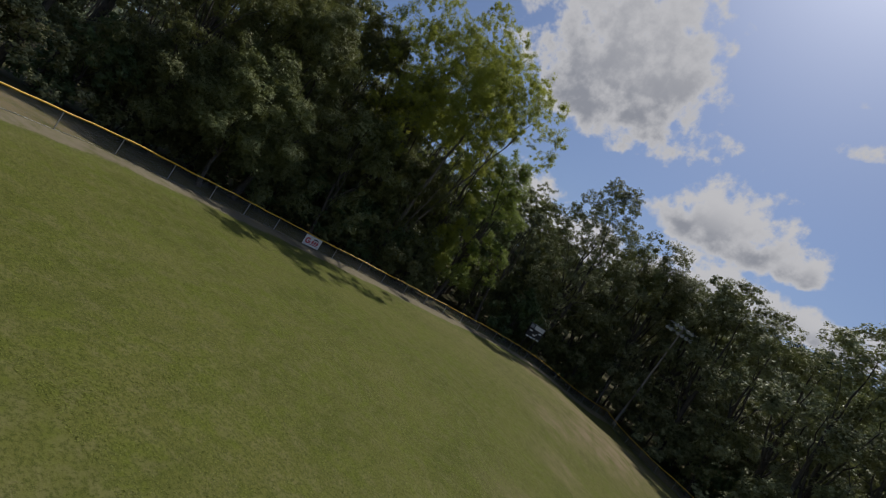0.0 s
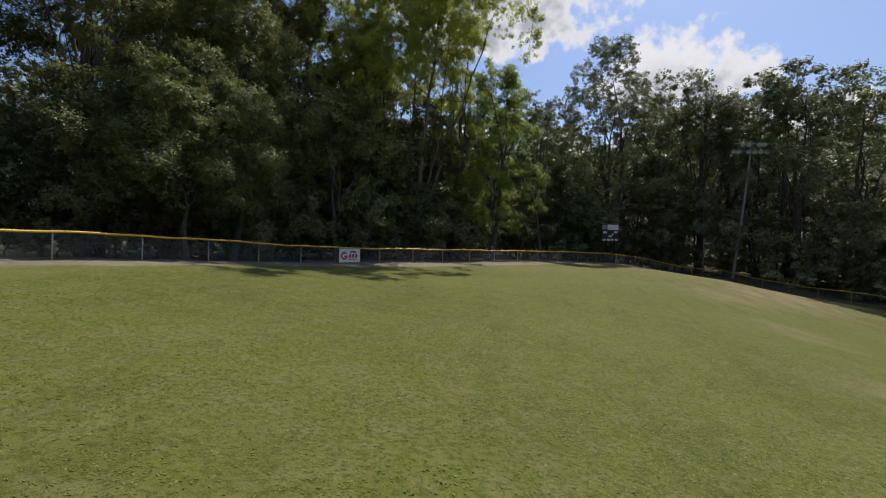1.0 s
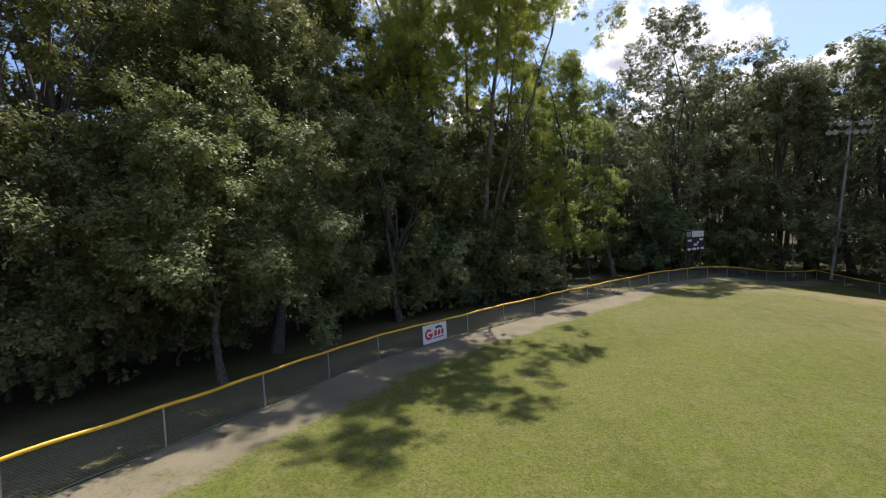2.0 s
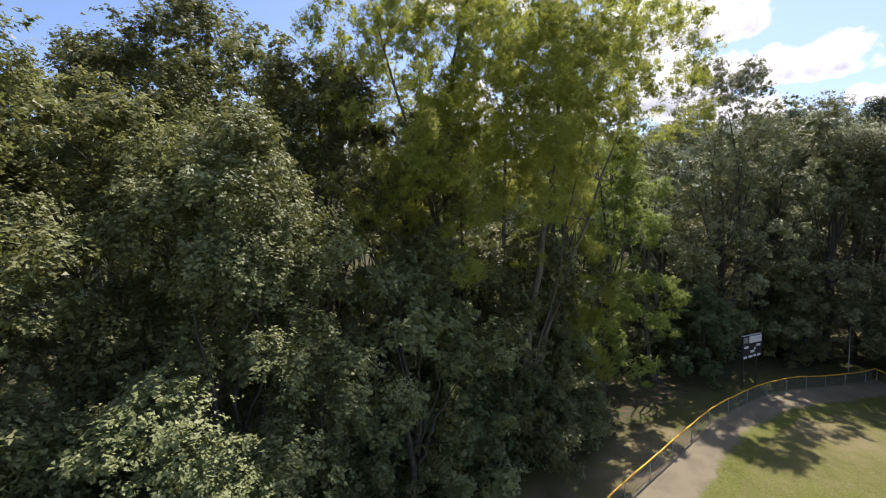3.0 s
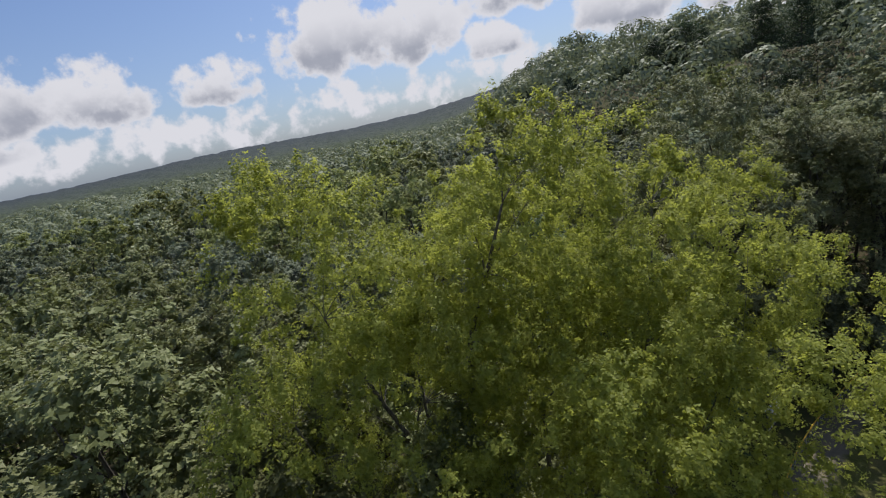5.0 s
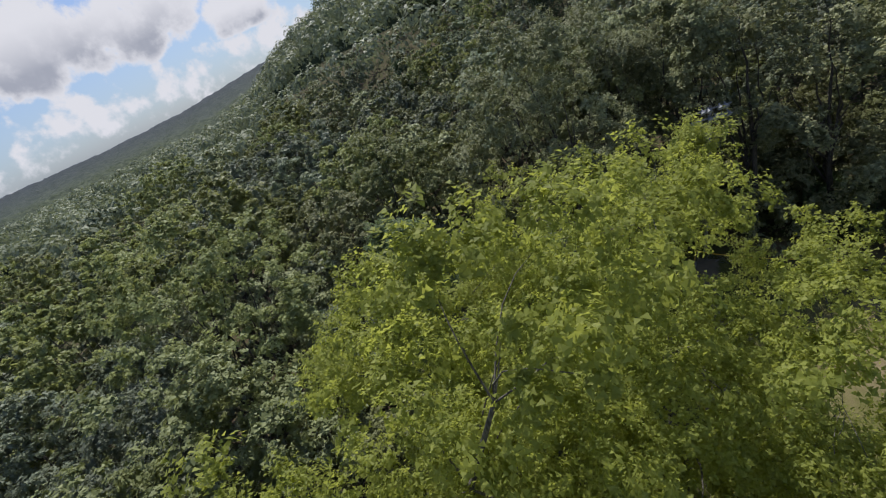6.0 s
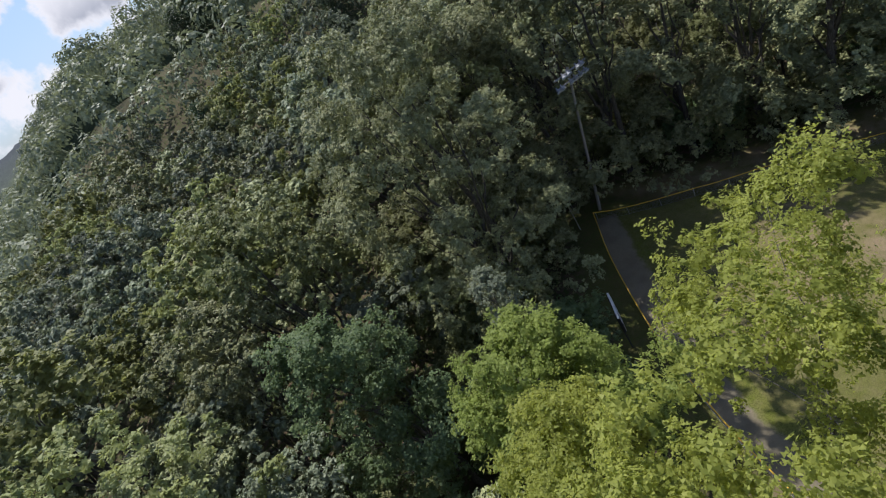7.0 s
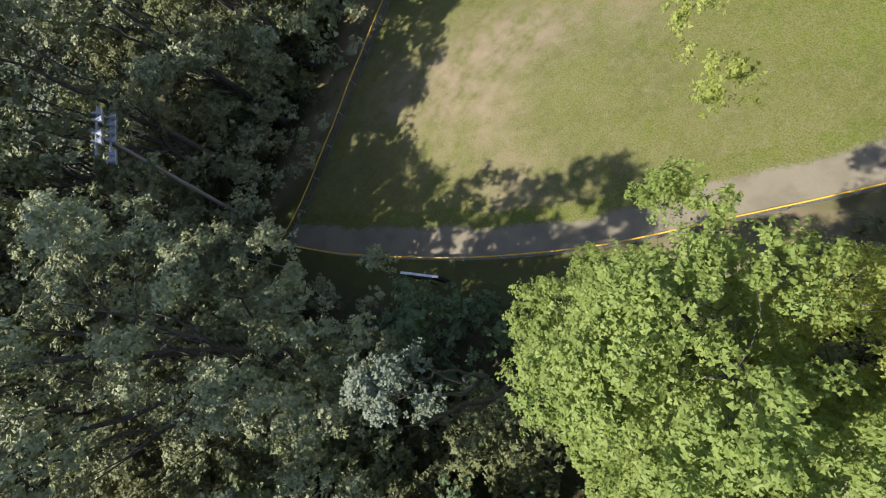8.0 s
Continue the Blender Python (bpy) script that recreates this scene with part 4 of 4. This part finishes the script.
far_kinds = [
    broadleaf("broadleaf_tree", 71, 27.0, 12.0, 7.2, 9, 190, 63, 0.40, LEAF_HILL_HAZED, None, "woodland tree with rounded green crown", GROUP, 4, 0.8, 0.86, close=False, domed=True),
    broadleaf("broadleaf_tree", 72, 25.5, 11.0, 7.4, 9, 190, 63, 0.40, LEAF_OAK, None, "woodland tree with rounded dark green crown", GROUP, 4, 0.8, 0.86, close=False, domed=True),
    broadleaf("broadleaf_tree", 73, 28.5, 12.0, 7.0, 9, 190, 63, 0.40, LEAF_YELLOW, None, "woodland tree with rounded yellowish green crown", GROUP, 4, 0.8, 0.86, close=False, domed=True),
    broadleaf("broadleaf_tree", 74, 26.0, 11.0, 7.0, 9, 190, 63, 0.40, LEAF_SILVER, None, "woodland tree with rounded greyish crown", GROUP, 4, 0.8, 0.86, close=False, domed=True),
]
pines = [pine("pine", 81, 29.0, 7.6, 120, 60, 0.62, "dark green white pine with uneven upswept boughs", "pines on the hill"),
         pine("pine", 82, 26.0, 7.0, 110, 60, 0.62, "dark green white pine with uneven upswept boughs", "pines on the hill"),
         pine("pine", 83, 27.5, 8.0, 115, 60, 0.62, "dark green white pine with uneven upswept boughs", "pines on the hill")]
used = {tree.name for tree in FINE}


def plant(kind, x, y, turn, scale):
    if kind.name in used:
        kind = copy_thing(kind, Matrix())
    else:
        used.add(kind.name)
    return stand(kind, x, y, turn, scale)


KEEP_CLEAR = [(-23.0, 29.0, 8.0), (-15.6, 61.4, 4.5), (-11.0, 62.0, 8.0), (-3.6, 74.4, 6.5), (-4.5, 80.8, 4.6), (0.5, 74.6, 5.5), (-13.0, 89.0, 5.0), (-5.6, 88.0, 6.0), (12.4, 91.8, 7.5), (27.4, 99.4, 7.0), (4.0, 82.6, 4.5), (-27.0, 52.6, 6.5), (-17.2, 39.9, 5.5), (-19.2, 45.8, 5.5), (-24.4, 38.6, 5.5), (-25.4, 46.6, 5.0), (-21.4, 57.2, 5.0), (-6.8, 69.8, 4.0), (10.0, 83.0, 5.0)]


def plant_woods():
    rng = np.random.default_rng(9)
    placed = [(x, y, r) for x, y, r in KEEP_CLEAR]
    # low growth close behind the fence, in front of the tall stems
    for x, y, k in ((-14.4, 61.4, 1), (0.2, 83.6, 2), (0.2, 90.1, 2), (-10.3, 94.6, 2), (-2.8, 95.6, 1), (-11.8, 85.1, 1), (-15.3, 79.1, 1), (-17.8, 72.1, 1), (7.7, 99.1, 1), (13.2, 101.1, 1), (18.2, 97.1, 1), (23.2, 102.6, 1), (32.7, 100.6, 1), (36.2, 93.6, 1), (10.2, 95.1, 2), (3.7, 91.6, 2), (10.0, 90.6, 2), (20.7, 93.1, 2), (23.2, 96.1, 2), (31.2, 97.6, 2), (6.2, 95.1, 1), (39.0, 78.7, 2),
                    (-28.7, 24.1, 1), (-24.7, 16.1, 1), (-27.7, 29.6, 0), (-29.2, 21.6, 0), (-27.7, 13.6, 0), (-22.2, 9.6, 1), (-27.7, 42.6, 0)):
        plant(edge_kinds[k], x, y, rng.uniform(0, 360), rng.uniform(0.9, 1.08) * (0.6 if x > 30 else 1))
        placed.append((x, y, 2.5))
    for x, y, k in ((-18.2, 57.5, 1), (-15.8, 63.4, 0), (-12.6, 64.4, 1), (-9.6, 66.6, 1), (-11.4, 67.4, 1), (-6.6, 67.2, 2), (-10.0, 63.0, 1), (-8.4, 72.8, 1), (-20.4, 53.6, 2)):
        plant(edge_kinds[k], x, y, rng.uniform(0, 360), rng.uniform(0.85, 1.0))
        placed.append((x, y, 3.0))
    for x, y, k, s in ((-13.4, 60.8, 0, 1.0), (-10.6, 65.2, 0, 0.9), (-7.4, 67.6, 1, 1.0), (-14.9, 58.8, 0, 1.1), (-12.4, 63.4, 0, 1.2), (-5.6, 70.0, 1, 1.0)):
        plant(shrubs[k], x, y, rng.uniform(0, 360), s)
    # shrubs filling the wood's edge below the crowns
    line = dense(FENCE_LEFT, 3.3)
    t = np.gradient(line, axis=0)
    t /= np.linalg.norm(t, axis=1, keepdims=True)
    for (x, y), (tx, ty) in zip(line, t):
        if y < 30 or (62 < y < 77):
            continue
        for low, high in ((5.2, 7.5), (9.0, 12.0)):
            d = rng.uniform(low, high) + (2.5 if 80 < y else 3.8 if y < 62 else 0)
            plant(shrubs[rng.integers(2)], x - ty * d, y + tx * d, rng.uniform(0, 360), rng.uniform(0.8, 1.25))
    line = dense(FENCE_RIGHT, 4.2)
    t = np.gradient(line, axis=0)
    t /= np.linalg.norm(t, axis=1, keepdims=True)
    for (x, y), (tx, ty) in zip(line[1:-3], t[1:-3]):
        d = rng.uniform(8.0, 11.0)
        plant(shrubs[rng.integers(2)], x - ty * d, y + tx * d, rng.uniform(0, 360), rng.uniform(0.9, 1.3))
    # tall trees shading the corner, the sideline and the bank behind the left fence
    for x, y, k in ((-31.0, 34.6, 0), (-36.5, 38.5, 1), (-33.5, 29.5, 4), (21.2, 100.1, 0), (34.7, 96.1, 1), (33.2, 104.1, 4), (37.1, 89.8, 0), (41.1, 83.3, 1), (43.6, 76.3, 4), (45.6, 69.8, 0), (48.2, 64.0, 1), (50.2, 58.3, 4), (53.4, 52.2, 0), (39.1, 96.3, 4), (55.8, 44.7, 1)):
        plant(edge_kinds[0] if x > 36 else near_kinds[k], x, y, rng.uniform(0, 360), rng.uniform(1.0, 1.08) * (1.3 if x > 36 else 1.08))
        placed.append((x, y, 5.5))
    spots = []
    # the wood's edge, close behind the fence
    for line, off in ((dense(FENCE_LEFT, 5.5), 7.0), (dense(FENCE_LEFT, 6.0), 13.0), (dense(FENCE_RIGHT, 6.0), 14.0)):
        t = np.gradient(line, axis=0)
        t /= np.linalg.norm(t, axis=1, keepdims=True)
        for (x, y), (tx, ty) in zip(line, t):
            d = off + rng.uniform(-0.5, 2.0)
            spots.append((x - ty * d, y + tx * d, "edge"))
    for ring in np.arange(10, 140, 7.0):
        for a in np.arange(-85, 112, 8.2 / max(ring, 25) * 57.3):
            az = radians(a + rng.uniform(-1, 1) * 120 / max(ring, 25))
            r = ring + rng.uniform(-2, 2)
            spots.append((2 + r * math.sin(az), 58 + r * math.cos(az), "wood"))
    d = inside(np.array([s[0] for s in spots]), np.array([s[1] for s in spots]))
    for (x, y, kind), depth in zip(spots, d):
        far = math.hypot(x + 8, y - 62)
        gap = 4.0 if kind == "edge" else 6.4 if far < 50 else 8.4
        if depth > -4.5 or (kind == "wood" and depth > -9.0) or any((x - px) ** 2 + (y - py) ** 2 < max(gap, pr) ** 2 for px, py, pr in placed):
            continue
        if y < 25 and far > 60 and rng.uniform() < 0.5:
            continue
        if far > 55 and math.degrees(math.atan2(x + 10, y - 35)) < -62:
            continue
        placed.append((x, y, gap))
        turn, scale = rng.uniform(0, 360), rng.uniform(0.84, 1.1)
        if kind == "edge":
            plant(edge_kinds[rng.integers(2)], x, y, turn, scale)
        elif far < 46:
            plant(near_kinds[rng.choice(5, p=(0.26, 0.20, 0.22, 0.16, 0.16))], x, y, turn, scale)
        elif rng.uniform() < 0.06 and x > 0:
            plant(pines[rng.integers(3)], x, y, turn, scale * 0.9)
        else:
            plant(far_kinds[rng.choice(4, p=(0.30, 0.22, 0.22, 0.26))], x, y, turn, scale)
    # lower crowns in the gaps between
    for _ in range(420):
        az, r = radians(rng.uniform(-70, 80)), rng.uniform(14, 100)
        x, y = 2 + r * math.sin(az), 62 + r * math.cos(az)
        if float(inside(x, y)) > -11 or any((x - px) ** 2 + (y - py) ** 2 < (4.3 if pr < 7 else 5.6) ** 2 for px, py, pr in placed):
            continue
        placed.append((x, y, 4.0))
        plant(far_kinds[rng.integers(4)], x, y, rng.uniform(0, 360), rng.uniform(0.6, 0.8))
    for az, r, s in ((23.6, 196, 0.98), (25.0, 204, 1.08), (26.6, 198, 1.12), (28.0, 206, 1.0), (33, 200, 1.05), (36, 195, 1.1), (39, 202, 1.0)):
        plant(pines[int(az) % 3], -10 + r * math.sin(radians(az)), 45 + r * math.cos(radians(az)), az * 9.0, s)


plant_woods()


def build_far_woods():
    """Woods too far to tell the trees apart: clumps of foliage on the hill and the plain."""
    rng = np.random.default_rng(17)
    n = 2300
    r = np.sqrt(rng.uniform(136**2, 430**2, n))
    az = np.radians(rng.uniform(-90, 75, n))
    x, y = 2 + r * np.sin(az), 58 + r * np.cos(az)
    z = land(x, y)
    tall, wide = rng.uniform(19, 29, n), rng.uniform(3.6, 6.2, n)
    per = 140
    own = np.repeat(np.arange(n), per)
    way = unit(rng.normal(size=(n * per, 3)))
    way[:, 2] = np.abs(way[:, 2]) * 1.2 - 0.3
    bulge = 1 + 0.25 * np.sin(way[:, 0] * 5 + own) * np.cos(way[:, 1] * 4 + own * 2)
    c = np.column_stack([x[own], y[own], z[own] + tall[own] - wide[own] * 0.9]) + way * (wide[own] * bulge)[:, None]
    # no haze in the air here, the leaf colour carries it
    ob = new("far_woods", mesh_of("far_woods", *sprays(rng, c, way, 1.15, 0.5, 1.3, 0.9, 0.3), LEAF_HILL_HAZED))
    tagged(ob, "dense green woodland covering hill and plain, haze painted into its leaves", "woodland", kind="stuff")


def build_canopy():
    """The unbroken forest top from the hill out to the ridge on the horizon."""
    rings = np.r_[np.linspace(400, 900, 60), np.geomspace(920, 4000, 60)]
    az = np.radians(np.linspace(-100, 85, 420))
    rr, aa = np.meshgrid(rings, az, indexing="ij")
    x, y = 2 + rr * np.sin(aa), 58 + rr * np.cos(aa)
    z = land(x, y, np.full(x.shape, -500.0)) + 20
    rng = np.random.default_rng(23)
    z = z + rng.uniform(-3.5, 3.5, z.shape) + 2.5 * np.sin(x * 0.05) * np.cos(y * 0.043)
    z[0] -= 25
    k = rr.shape[1]
    i, j = np.meshgrid(np.arange(len(rings) - 1), np.arange(k - 1), indexing="ij")
    a = i * k + j
    faces = np.stack([a, a + 1, a + k + 1, a + k], -1).reshape(-1, 4)
    m, n = material("distant forest")
    where = n.add("ShaderNodeNewGeometry").outputs["Position"]
    spots = n.noise(where, 0.09, 5.0, 0.65)
    # aerial haze painted in: the base colour turns dark blue with distance
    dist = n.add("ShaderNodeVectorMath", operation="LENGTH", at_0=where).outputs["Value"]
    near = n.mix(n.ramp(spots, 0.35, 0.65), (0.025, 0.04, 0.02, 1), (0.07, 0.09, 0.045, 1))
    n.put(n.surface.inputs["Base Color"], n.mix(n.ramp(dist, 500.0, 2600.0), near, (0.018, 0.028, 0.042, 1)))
    n.surface.inputs["Roughness"].default_value = 1.0
    bump(n, spots, 1.0, 6.0)
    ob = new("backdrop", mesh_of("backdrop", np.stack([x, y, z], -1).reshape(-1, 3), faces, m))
    tagged(ob, "forest reaching a low ridge on the horizon, painted bluer with haze", "backdrop", kind="structure")


build_far_woods()
build_canopy()


# ---- the shelter by the sideline ----
def build_dugout():
    """A small players' shelter: posts, bench and a pale sheet roof."""
    ob = tagged(new("dugout"), "small open players' shelter with pale metal roof and grey posts", "dugout")
    x, y = 45.6, 51.5
    ob.matrix_basis = Matrix.Translation((x, y, float(land(x, y)))) @ Matrix.Rotation(radians(110), 4, "Z")
    bm = bmesh.new()
    box(bm, (0, 0, 2.45), (5.2, 2.4, 0.06), bevel=0.01)
    for k in range(14):
        box(bm, (-2.5 + k * 0.385, 0, 2.495), (0.05, 2.4, 0.035))
    roof = part("roof", bm, STEEL, ob, "pale ribbed metal roof")
    roof.rotation_euler = (radians(5), 0, 0)
    for px in (-2.4, 0, 2.4):
        for py in (-1.05, 1.05):
            bm = bmesh.new()
            box(bm, (px, py, 1.15), (0.1, 0.1, 2.6), bevel=0.008)
            part("post", bm, GREY, ob)
    bm = bmesh.new()
    box(bm, (0, 0.75, 0.45), (4.4, 0.3, 0.05), bevel=0.01)
    part("bench_seat", bm, POLE_WOOD, ob, "weathered plank bench")
    for px in (-1.9, 0, 1.9):
        bm = bmesh.new()
        box(bm, (px, 0.75, 0.2), (0.06, 0.26, 0.46))
        part("bench_leg", bm, GREY, ob)


build_dugout()
